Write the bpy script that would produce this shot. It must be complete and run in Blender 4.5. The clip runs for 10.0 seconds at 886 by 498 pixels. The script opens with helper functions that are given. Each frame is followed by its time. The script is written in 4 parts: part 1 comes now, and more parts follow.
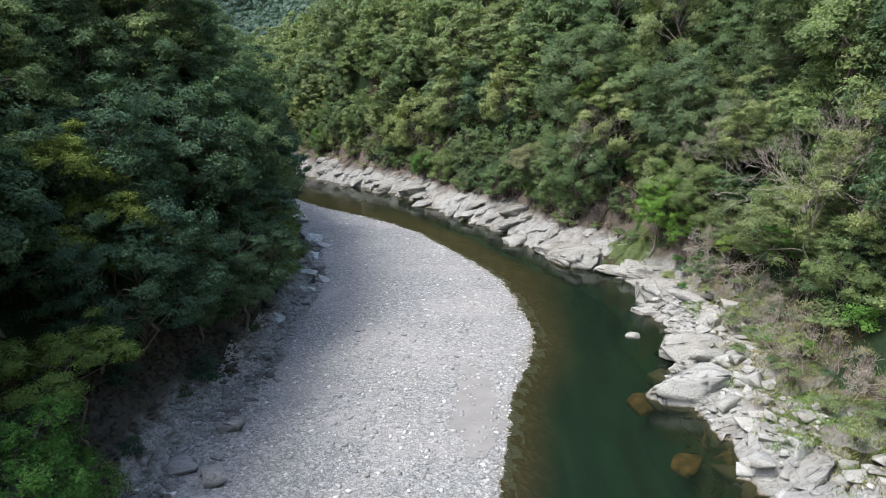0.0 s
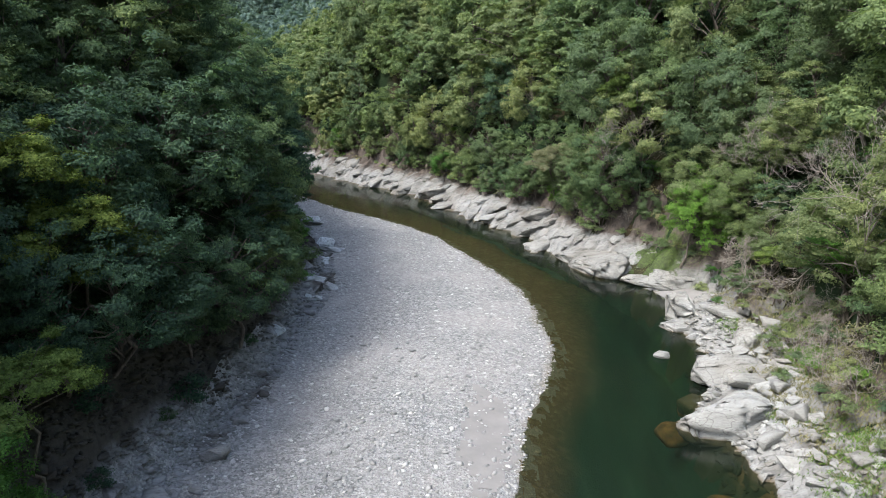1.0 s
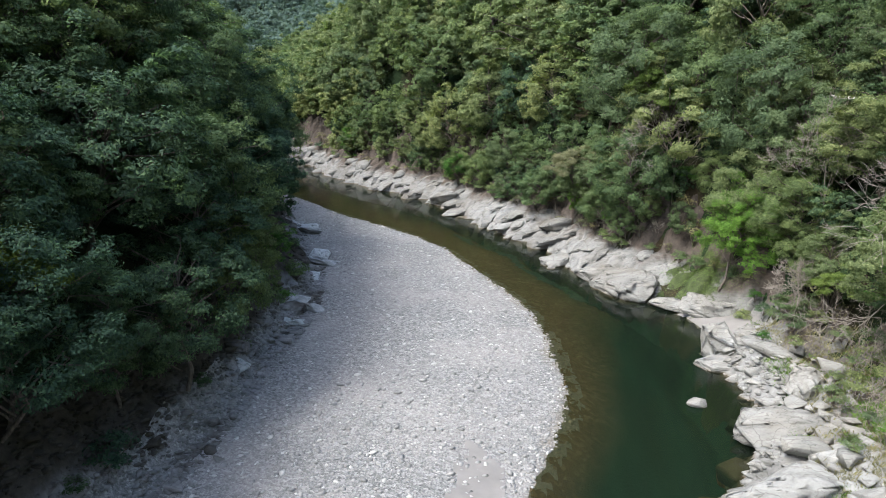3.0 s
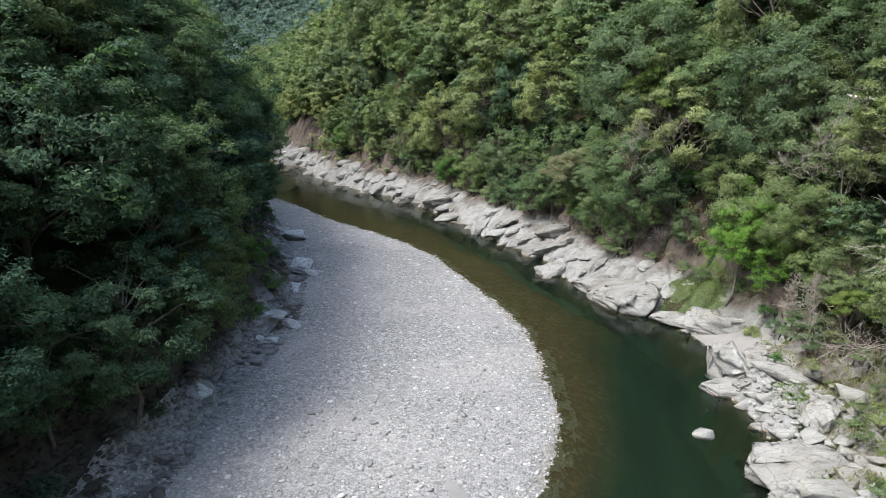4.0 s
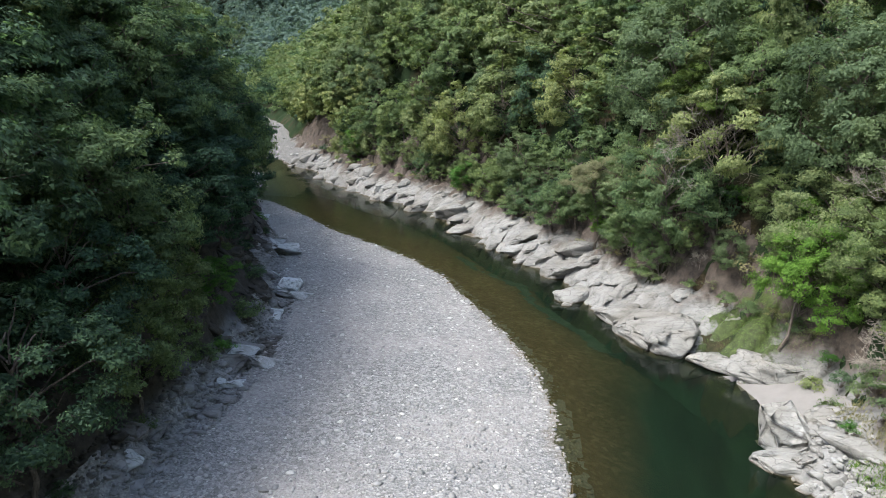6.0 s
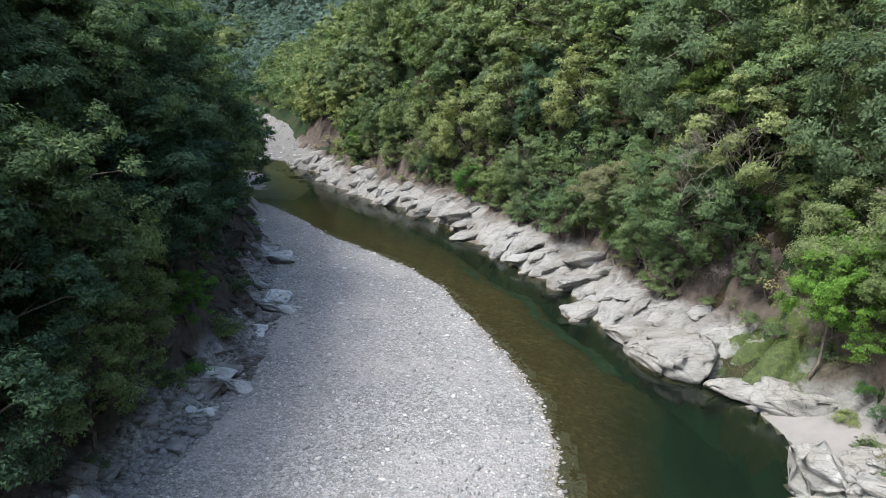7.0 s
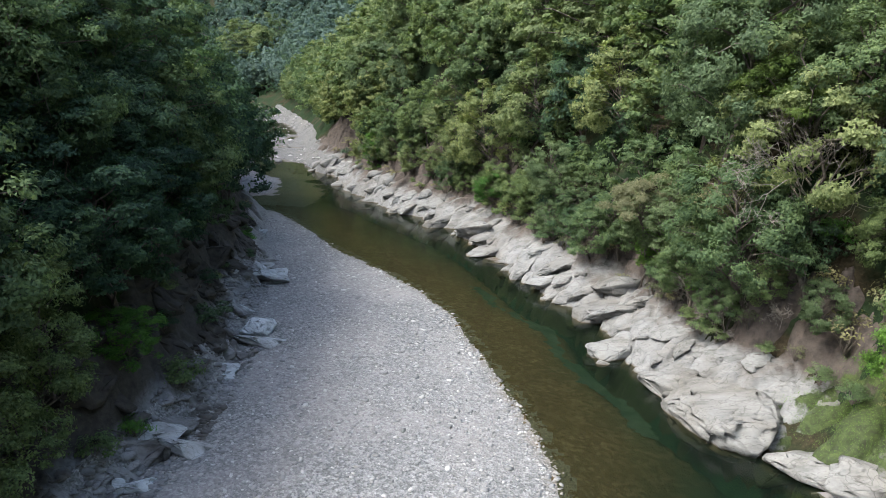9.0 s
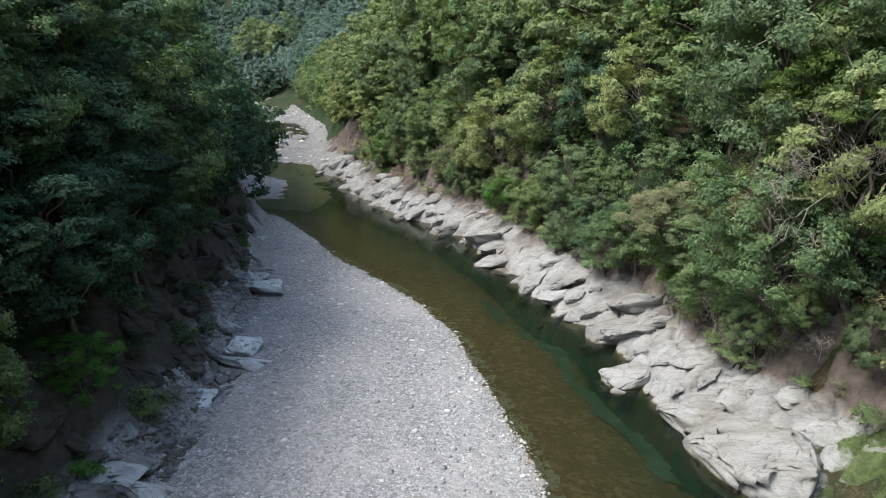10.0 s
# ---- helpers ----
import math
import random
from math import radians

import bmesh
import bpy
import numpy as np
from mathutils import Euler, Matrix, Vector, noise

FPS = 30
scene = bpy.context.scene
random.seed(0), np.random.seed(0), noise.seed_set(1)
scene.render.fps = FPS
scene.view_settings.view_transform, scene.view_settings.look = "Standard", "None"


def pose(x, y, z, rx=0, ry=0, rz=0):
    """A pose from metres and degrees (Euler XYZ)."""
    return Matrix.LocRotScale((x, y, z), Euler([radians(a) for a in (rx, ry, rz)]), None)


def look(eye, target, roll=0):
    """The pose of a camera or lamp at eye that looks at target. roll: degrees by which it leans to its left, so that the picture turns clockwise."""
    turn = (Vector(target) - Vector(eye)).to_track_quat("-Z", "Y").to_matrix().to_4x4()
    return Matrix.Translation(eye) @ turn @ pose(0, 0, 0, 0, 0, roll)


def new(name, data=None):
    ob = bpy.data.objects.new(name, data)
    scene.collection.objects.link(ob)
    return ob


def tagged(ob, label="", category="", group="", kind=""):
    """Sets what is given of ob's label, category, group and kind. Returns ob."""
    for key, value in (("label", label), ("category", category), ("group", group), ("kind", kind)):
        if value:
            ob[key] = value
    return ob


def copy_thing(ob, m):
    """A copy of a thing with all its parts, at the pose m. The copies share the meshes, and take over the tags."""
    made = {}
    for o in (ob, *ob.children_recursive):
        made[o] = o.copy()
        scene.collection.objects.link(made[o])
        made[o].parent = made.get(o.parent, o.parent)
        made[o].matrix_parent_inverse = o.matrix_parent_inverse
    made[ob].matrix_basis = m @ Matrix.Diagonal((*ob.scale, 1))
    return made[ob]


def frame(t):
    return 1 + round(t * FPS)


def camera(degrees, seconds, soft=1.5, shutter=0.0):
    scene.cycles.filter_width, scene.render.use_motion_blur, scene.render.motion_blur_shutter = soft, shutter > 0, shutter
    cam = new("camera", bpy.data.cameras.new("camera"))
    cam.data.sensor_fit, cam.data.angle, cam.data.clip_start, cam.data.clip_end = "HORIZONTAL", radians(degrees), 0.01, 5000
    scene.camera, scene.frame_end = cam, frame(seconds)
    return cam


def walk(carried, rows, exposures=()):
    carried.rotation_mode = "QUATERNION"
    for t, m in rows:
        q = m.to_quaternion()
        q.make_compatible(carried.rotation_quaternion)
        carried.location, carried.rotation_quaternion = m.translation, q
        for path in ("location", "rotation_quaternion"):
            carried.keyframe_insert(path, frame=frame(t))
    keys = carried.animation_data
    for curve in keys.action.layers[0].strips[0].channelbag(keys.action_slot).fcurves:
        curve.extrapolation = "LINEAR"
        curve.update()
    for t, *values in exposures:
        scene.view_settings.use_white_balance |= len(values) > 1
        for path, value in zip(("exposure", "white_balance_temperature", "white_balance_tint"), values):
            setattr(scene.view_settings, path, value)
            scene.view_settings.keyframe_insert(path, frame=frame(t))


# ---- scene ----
cam = camera(65.0, 10.0, soft=0.65, shutter=0.12)
METRES, EYE, TILT, LEAN, TURN = 35.48, 18.0, 0.0, 0.0, 0.0
ROWS = [
    (0.0, 0.0, 0.0, 0.0, -0.03, -15.0, 0.11),
    (0.5, 0.0121, 0.049, -0.0049, 1.12, -15.01, 0.08),
    (1.0, 0.0238, 0.0978, -0.0091, 2.25, -15.03, 0.04),
    (1.5, 0.0352, 0.1464, -0.0132, 3.1, -15.04, 0.02),
    (2.0, 0.046, 0.195, -0.0172, 3.9, -15.06, 0.01),
    (2.5, 0.056, 0.2439, -0.021, 4.51, -15.07, -0.01),
    (4.0, 0.0849, 0.3899, -0.0283, 4.65, -15.1, -0.01),
    (4.5, 0.0926, 0.4388, -0.0299, 5.34, -15.11, -0.03),
    (5.0, 0.1002, 0.4876, -0.0313, 6.05, -15.12, -0.06),
    (5.5, 0.1078, 0.537, -0.033, 6.64, -15.13, -0.07),
    (7.0, 0.1275, 0.6856, -0.0383, 8.13, -15.2, -0.11),
    (7.5, 0.1329, 0.7359, -0.0404, 8.82, -15.2, -0.11),
    (8.0, 0.1375, 0.7858, -0.0422, 9.56, -15.21, -0.14),
    (8.5, 0.1415, 0.8328, -0.0438, 10.33, -15.21, -0.13),
    (9.0, 0.1455, 0.883, -0.046, 11.15, -15.23, -0.17),
    (9.5, 0.1491, 0.9341, -0.0481, 11.96, -15.23, -0.18),
    (10.0, 0.1518, 0.9852, -0.0503, 12.68, -15.22, -0.19),
]
walk(cam, [(t, pose(0, 0, EYE, TILT, LEAN, TURN) @ pose(METRES * x, METRES * y, METRES * z, 90 + pitch, roll, yaw)) for t, x, y, z, yaw, pitch, roll in ROWS])

import collections

# ---- light: hazy sun from over the left-hand ridge, and the sky ----
SUN_ELEVATION, SUN_AZIMUTH = 57.0, 236.0   # azimuth clockwise from +y
a, e = radians(SUN_AZIMUTH), radians(SUN_ELEVATION)
sun_way = Vector((math.sin(a) * math.cos(e), math.cos(a) * math.cos(e), math.sin(e)))
lamp = bpy.data.lights.new("sun", "SUN")
lamp.energy, lamp.angle, lamp.color = 2.35, radians(18), (1.0, 0.975, 0.94)
sun = new("sun", lamp)
sun.matrix_world = look(sun_way * 100, (0, 0, 0))
world = bpy.data.worlds.new("sky")
scene.world = world
world.use_nodes = True
sky = world.node_tree.nodes.new("ShaderNodeTexSky")
sky.sky_type, sky.sun_disc = "NISHITA", False
sky.sun_elevation, sky.sun_rotation = e, a
sky.air_density, sky.dust_density, sky.ozone_density = 1.0, 3.0, 1.0
world.node_tree.links.new(sky.outputs[0], world.node_tree.nodes["Background"].inputs[0])
world.node_tree.nodes["Background"].inputs[1].default_value = 0.285
scene.view_settings.exposure = 1.02


# ---- materials ----
class Nodes:
    """A short way to write a node material."""

    def __init__(self, name):
        self.mat = bpy.data.materials.new(name)
        self.mat.use_nodes = True
        self.tree = self.mat.node_tree
        self.tree.nodes.clear()
        self.out = self.add("ShaderNodeOutputMaterial")

    def add(self, kind, **inputs):
        node = self.tree.nodes.new(kind)
        for key, value in inputs.items():
            self.put(node, key.replace("_", " "), value)
        return node

    def put(self, node, key, value):
        socket = node.inputs[int(key[1:])] if key[0] == "i" and key[1:].isdigit() else node.inputs[key]
        if isinstance(value, bpy.types.NodeSocket):
            self.tree.links.new(value, socket)
        else:
            socket.default_value = value

    def place(self):
        return self.add("ShaderNodeNewGeometry").outputs["Position"]

    def local(self):
        return self.add("ShaderNodeTexCoord").outputs["Object"]

    def noise(self, vector, scale, detail=4.0, rough=0.55):
        node = self.add("ShaderNodeTexNoise", Vector=vector, Scale=scale, Detail=detail, Roughness=rough)
        return node.outputs["Fac"]

    def voronoi(self, vector, scale, what="Distance", feature="F1"):
        node = self.add("ShaderNodeTexVoronoi", Vector=vector, Scale=scale)
        node.feature = feature
        return node.outputs[what]

    def ramp(self, fac, *stops):
        node = self.add("ShaderNodeValToRGB", Fac=fac)
        ramp = node.color_ramp
        while len(ramp.elements) < len(stops):
            ramp.elements.new(0.5)
        for element, (at, colour) in zip(ramp.elements, stops):
            element.position = at
            element.color = (*colour, 1) if len(colour) == 3 else colour
        return node.outputs["Color"]

    def level(self, fac, lo, hi, a=0.0, b=1.0):
        node = self.add("ShaderNodeMapRange", i0=fac, i1=lo, i2=hi, i3=a, i4=b)
        return node.outputs[0]

    def math(self, op, a, b=0.0):
        node = self.add("ShaderNodeMath", i0=a, i1=b)
        node.operation = op
        return node.outputs[0]

    def mix(self, fac, a, b, kind="MIX"):
        node = self.add("ShaderNodeMix")
        node.data_type, node.blend_type = "RGBA", kind
        for i, value in ((0, fac), (6, a), (7, b)):
            if isinstance(value, bpy.types.NodeSocket):
                self.tree.links.new(value, node.inputs[i])
            else:
                node.inputs[i].default_value = value if i == 0 else (*value, 1)
        return node.outputs[2]

    def bump(self, height, strength, distance, normal=None):
        node = self.add("ShaderNodeBump", Height=height, Strength=strength, Distance=distance)
        if normal is not None:
            self.put(node, "Normal", normal)
        return node.outputs[0]

    def stretch(self, vector, sx, sy, sz, rz=0.0, rx=0.0):
        node = self.add("ShaderNodeMapping", Vector=vector, Scale=(sx, sy, sz), Rotation=(rx, 0, rz))
        return node.outputs[0]

    def height(self):
        return self.add("ShaderNodeSeparateXYZ", Vector=self.place()).outputs["Z"]

    def close(self, shader):
        self.tree.links.new(shader, self.out.inputs["Surface"])
        return self.mat

    def principled(self, colour, rough=0.8, normal=None, spec=0.3):
        node = self.add("ShaderNodeBsdfPrincipled", Roughness=rough)
        self.put(node, "Specular IOR Level", spec)
        self.put(node, "Base Color", colour if isinstance(colour, bpy.types.NodeSocket) else (*colour, 1))
        if normal is not None:
            self.put(node, "Normal", normal)
        return node.outputs[0]


def leaf_material(name, dark, light, warm, seethrough=0.4):
    """Foliage: each leaf, each spray and each tree differs a little."""
    n = Nodes(name)
    island = n.add("ShaderNodeNewGeometry").outputs["Random Per Island"]
    tree = n.add("ShaderNodeObjectInfo").outputs["Random"]
    spray = n.noise(n.local(), 0.65, 3.0)
    fac = n.math("ADD", n.math("MULTIPLY", island, 0.32), n.math("MULTIPLY", spray, 0.68))
    colour = n.ramp(fac, (0.3, tuple(c * 0.85 for c in dark)), (0.54, light), (0.7, tuple(c * 1.1 for c in warm)))
    tone = n.ramp(tree, (0.0, (0.58, 0.70, 0.72)), (0.25, (0.80, 0.90, 0.88)), (0.5, (1.0, 1.04, 0.96)), (0.75, (1.12, 1.13, 0.98)), (1.0, (1.28, 1.22, 1.0)))
    colour = n.mix(1.0, colour, tone, "MULTIPLY")
    shine = n.principled(colour, 0.65, spec=0.12)
    back = n.add("ShaderNodeBsdfTranslucent", Color=n.mix(1.0, colour, (1.1, 1.15, 0.7), "MULTIPLY")).outputs[0]
    return n.close(n.add("ShaderNodeMixShader", i0=seethrough, i1=shine, i2=back).outputs[0])


# Dark green, made bluer than the leaf to carry the left bank's haze.
LEAF_DEEP = leaf_material("leaf_deep_green_hazed", (0.038, 0.068, 0.05), (0.069, 0.12, 0.077), (0.108, 0.17, 0.092))
LEAF_MID = leaf_material("leaf_mid_green", (0.066, 0.105, 0.056), (0.12, 0.174, 0.089), (0.165, 0.222, 0.108))
LEAF_OLIVE = leaf_material("leaf_olive", (0.092, 0.127, 0.064), (0.16, 0.203, 0.105), (0.21, 0.252, 0.134))
LEAF_BRIGHT = leaf_material("leaf_bright_green", (0.055, 0.12, 0.03), (0.095, 0.2, 0.045), (0.135, 0.25, 0.06))
LEAF_YELLOW = leaf_material("leaf_yellow_green", (0.10, 0.14, 0.036), (0.17, 0.225, 0.06), (0.23, 0.275, 0.078))
LEAF_TAN = leaf_material("leaf_tan", (0.15, 0.148, 0.085), (0.21, 0.205, 0.125), (0.26, 0.25, 0.16))
# Far foliage: the blue of aerial haze is mixed into its colour.
LEAF_HAZED = leaf_material("leaf_far_haze", (0.075, 0.118, 0.118), (0.108, 0.16, 0.152), (0.13, 0.185, 0.165))


def bark_material(name, dark, light):
    n = Nodes(name)
    grain = n.noise(n.stretch(n.local(), 3, 3, 0.7), 4.0, 5.0)
    return n.close(n.principled(n.ramp(grain, (0.3, dark), (0.7, light)), 0.9, n.bump(grain, 0.6, 0.03)))


BARK = bark_material("bark_grey_brown", (0.05, 0.042, 0.034), (0.17, 0.15, 0.125))
DEAD_BARK = bark_material("bark_bleached", (0.16, 0.145, 0.12), (0.33, 0.305, 0.265))


def rock_material(name, pale, grey, stain, stain_amount, earth=None):
    """River-worn bedrock: pale, banded, cracked, with brown stains."""
    n = Nodes(name)
    p = n.place()
    broad = n.noise(p, 0.35, 5.0, 0.6)
    bands = n.noise(n.stretch(p, 0.55, 1.7, 2.4, -0.35), 1.3, 8.0, 0.7)
    fine = n.noise(p, 9.0, 6.0, 0.65)
    cracks = n.voronoi(n.stretch(n.add("ShaderNodeVectorMath", i0=p, i1=n.add("ShaderNodeTexNoise", Vector=p, Scale=1.3).outputs["Color"]).outputs[0], 0.4, 1.25, 1.2, -0.35), 1.0, "Distance", "DISTANCE_TO_EDGE")
    colour = n.ramp(bands, (0.26, grey), (0.45, pale), (0.75, tuple(min(1, c * 1.12) for c in pale)))
    colour = n.mix(n.math("MULTIPLY", n.level(broad, 0.45, 0.65), stain_amount), colour, stain)
    colour = n.mix(n.level(fine, 0.35, 0.62, 0.16, 0.0), colour, tuple(c * 0.45 for c in grey))
    colour = n.mix(n.level(cracks, 0.0, 0.025, 0.5, 0.0), colour, (0.06, 0.055, 0.05))
    strata = n.noise(n.stretch(p, 0.35, 1.9, 1.8, -0.35), 1.0, 7.0, 0.66)
    colour = n.mix(1.0, colour, n.ramp(strata, (0.36, (0.74, 0.75, 0.74)), (0.47, (0.98, 0.98, 0.975)), (0.62, (1.12, 1.13, 1.13))), "MULTIPLY")
    seam = n.noise(n.stretch(p, 0.35, 1.5, 1.4, -0.35), 1.1, 3.0, 0.55)
    colour = n.mix(n.level(n.math("ABSOLUTE", n.math("SUBTRACT", seam, 0.5)), 0.0, 0.008, 0.5, 0.0), colour, (0.055, 0.05, 0.042))
    wet = n.level(n.math("ADD", n.height(), n.math("MULTIPLY", n.noise(p, 1.6), 0.22)), 0.1, 0.22, 0.8, 0.0)
    colour = n.mix(wet, colour, (0.085, 0.062, 0.032))
    # Dimming by the water's depth, put into the rock's colour.
    sunk = n.level(n.height(), -0.05, -0.45)
    colour = n.mix(sunk, colour, (0.016, 0.026, 0.014))
    if earth:
        high = n.level(n.math("ADD", n.height(), n.math("MULTIPLY", broad, 3.2)), 3.3, 4.2, 0.0, 0.92)
        soil = n.ramp(n.noise(p, 3.0, 6.0, 0.7), (0.3, tuple(c * 0.3 for c in earth)), (0.5, earth), (0.75, tuple(c * 1.7 for c in earth)))
        colour = n.mix(high, colour, soil)
        off = n.add("ShaderNodeVectorMath", i0=p, i1=(16.3, 59.6, 2.4)).outputs[0].node
        off.operation = "SUBTRACT"
        reach = n.add("ShaderNodeVectorMath", i0=n.stretch(off.outputs[0], 0.42, 0.33, 0.2))
        reach.operation = "LENGTH"
        patchy = n.math("ADD", reach.outputs["Value"], n.math("MULTIPLY", n.math("SUBTRACT", n.noise(p, 1.1, 6.0, 0.65), 0.5), 2.2))
        growth = n.ramp(n.noise(p, 4.0, 6.0, 0.7), (0.35, (0.022, 0.03, 0.011)), (0.52, (0.042, 0.064, 0.016)), (0.75, (0.085, 0.12, 0.03)))
        colour = n.mix(n.level(patchy, 0.85, 1.1, 0.95, 0.0), colour, growth)
    else:
        own = n.math("FRACT", n.math("ADD", n.add("ShaderNodeNewGeometry").outputs["Random Per Island"], n.add("ShaderNodeObjectInfo").outputs["Random"]))
        colour = n.mix(1.0, colour, n.ramp(own, (0.0, (0.82, 0.81, 0.79)), (0.6, (0.98, 0.98, 0.97)), (1.0, (1.12, 1.12, 1.11))), "MULTIPLY")
    normal = n.bump(fine, 0.5, 0.04, n.bump(bands, 0.6, 0.12))
    return n.close(n.principled(colour, 0.8, normal, 0.25))


ROCK_PALE = rock_material("rock_pale", (0.205, 0.211, 0.205), (0.108, 0.111, 0.107), (0.13, 0.118, 0.098), 0.5, (0.066, 0.053, 0.043))
BLOCK = rock_material("rock_block", (0.25, 0.257, 0.248), (0.145, 0.149, 0.143), (0.155, 0.142, 0.115), 0.45)
ROCK_GREY = rock_material("rock_blue_grey", (0.225, 0.23, 0.23), (0.10, 0.102, 0.103), (0.05, 0.045, 0.034), 0.8, (0.04, 0.036, 0.028))


def gravel_material(name="gravel", tone_by=1.0):
    """The bar between the cobbles: packed grey pebbles."""
    n = Nodes(name)
    p = n.place()
    cell = n.add("ShaderNodeTexVoronoi", Vector=p, Scale=7.5)
    tiny = n.add("ShaderNodeTexVoronoi", Vector=p, Scale=17.0)
    tone = n.add("ShaderNodeSeparateColor", Color=cell.outputs["Color"]).outputs[0]
    tone2 = n.add("ShaderNodeSeparateColor", Color=tiny.outputs["Color"]).outputs[0]
    both = n.math("ADD", n.math("MULTIPLY", tone, 0.55), n.math("MULTIPLY", tone2, 0.45))
    colour = n.ramp(both, (0.1, (0.097, 0.101, 0.1)), (0.5, (0.181, 0.187, 0.183)), (0.9, (0.303, 0.311, 0.302)))
    colour = n.mix(1.0, colour, (tone_by, tone_by, tone_by), "MULTIPLY")
    patch = n.noise(p, 0.16, 4.0)
    colour = n.mix(n.level(patch, 0.42, 0.68, 0.0, 0.5), colour, (0.29 * tone_by, 0.282 * tone_by, 0.268 * tone_by))
    damp = n.level(n.math("ADD", n.height(), n.math("MULTIPLY", n.noise(p, 1.2), 0.12)), 0.04, 0.13, 0.6, 0.0)
    colour = n.mix(damp, colour, (0.13, 0.105, 0.07))
    normal = n.bump(cell.outputs["Distance"], 0.9, 0.05, n.bump(tiny.outputs["Distance"], 0.6, 0.02))
    return n.close(n.principled(colour, 0.85, normal, 0.2))


def cobble_material():
    n = Nodes("cobble")
    own = n.add("ShaderNodeNewGeometry").outputs["Random Per Island"]
    piece = n.add("ShaderNodeObjectInfo").outputs["Random"]
    fac = n.math("FRACT", n.math("ADD", own, piece))
    colour = n.ramp(fac, (0.0, (0.16, 0.166, 0.163)), (0.4, (0.218, 0.225, 0.22)), (0.8, (0.293, 0.299, 0.289)), (1.0, (0.46, 0.465, 0.445)))
    grain = n.noise(n.place(), 14.0, 4.0)
    colour = n.mix(n.level(grain, 0.4, 0.7, 0.0, 0.3), colour, (0.25, 0.24, 0.22))
    wet = n.level(n.height(), -0.03, 0.05, 0.7, 0.0)
    colour = n.mix(wet, colour, (0.14, 0.11, 0.07))
    return n.close(n.principled(colour, 0.8, n.bump(grain, 0.4, 0.02), 0.25))


def ground_material():
    """Forest floor: leaf litter and earth on the slopes, cobbles with the water's green depth painted in on the river
    bed.
    """
    n = Nodes("forest_floor")
    p = n.place()
    fine = n.noise(p, 5.0, 6.0, 0.7)
    broad = n.noise(p, 0.25, 4.0)
    litter = n.ramp(fine, (0.3, (0.016, 0.014, 0.009)), (0.55, (0.045, 0.037, 0.022)), (0.8, (0.10, 0.08, 0.05)))
    moss = n.ramp(fine, (0.3, (0.010, 0.020, 0.009)), (0.8, (0.030, 0.054, 0.024)))
    land = n.mix(n.level(broad, 0.36, 0.52), litter, moss)
    bed_cell = n.add("ShaderNodeTexVoronoi", Vector=p, Scale=4.5)
    bed_tone = n.add("ShaderNodeSeparateColor", Color=bed_cell.outputs["Color"]).outputs[0]
    shallow = n.ramp(bed_tone, (0.0, (0.084, 0.061, 0.033)), (0.6, (0.112, 0.08, 0.043)), (1.0, (0.17, 0.127, 0.075)))
    shallow = n.mix(n.level(n.noise(p, 0.5, 4.0), 0.4, 0.65, 0.0, 0.55), shallow, (0.09, 0.064, 0.032))
    streak = n.noise(n.stretch(p, 0.45, 0.06, 0.3, 0.55), 1.0, 3.0)
    # Dark green of deep water, put into the bed's colour.
    deep = n.ramp(streak, (0.35, (0.004, 0.020, 0.014)), (0.6, (0.010, 0.040, 0.028)), (0.75, (0.03, 0.07, 0.05)))
    z = n.math("ADD", n.height(), n.math("MULTIPLY", n.noise(p, 0.3), 0.4))
    bed = n.mix(n.level(z, -0.25, -1.15), shallow, deep)
    colour = n.mix(n.level(n.height(), -0.02, 0.1), bed, land)
    normal = n.bump(fine, 0.8, 0.12)
    return n.close(n.principled(colour, 0.95, normal, 0.1))


def water_material():
    """Clear river water: a tinted body and a rippled mirror on top."""
    n = Nodes("river_water")
    p = n.place()
    small = n.noise(n.stretch(p, 1.0, 0.7, 1.0, 0.5), 2.6, 3.0)
    large = n.noise(n.stretch(p, 1.0, 0.5, 1.0, 0.5), 0.55, 2.0)
    calm = n.level(n.noise(p, 0.09, 2.0), 0.4, 0.62, 0.02, 0.075)
    normal = n.add("ShaderNodeBump", Height=n.math("ADD", n.math("MULTIPLY", small, 0.4), large), Strength=calm, Distance=0.5).outputs[0]
    clear = n.add("ShaderNodeBsdfTransparent", Color=(0.64, 0.655, 0.52, 1)).outputs[0]
    body = n.add("ShaderNodeBsdfDiffuse", Color=(0.015, 0.025, 0.017, 1)).outputs[0]
    below = n.add("ShaderNodeMixShader", i0=0.25, i1=clear, i2=body).outputs[0]
    mirror = n.add("ShaderNodeBsdfGlossy", Color=(0.8, 0.8, 0.8, 1), Roughness=0.1, Normal=normal).outputs[0]
    gloss = n.add("ShaderNodeFresnel", IOR=1.33, Normal=normal).outputs[0]
    return n.close(n.add("ShaderNodeMixShader", i0=gloss, i1=below, i2=mirror).outputs[0])


def grass_material(name, base, tip):
    n = Nodes(name)
    own = n.add("ShaderNodeNewGeometry").outputs["Random Per Island"]
    return n.close(n.principled(n.ramp(own, (0.0, base), (1.0, tip)), 0.7, spec=0.2))


# The same gravel in a darker tone, for the flats upstream.
GRAVEL_DARK = gravel_material("gravel_dark", 0.62)
GRAVEL, COBBLE, GROUND, WATER = gravel_material(), cobble_material(), ground_material(), water_material()
GRASS = grass_material("grass_green", (0.05, 0.11, 0.018), (0.15, 0.25, 0.05))
DRY_GRASS = grass_material("grass_dry", (0.10, 0.102, 0.042), (0.24, 0.23, 0.115))

# ---- small tools ----
rng = np.random.default_rng(7)


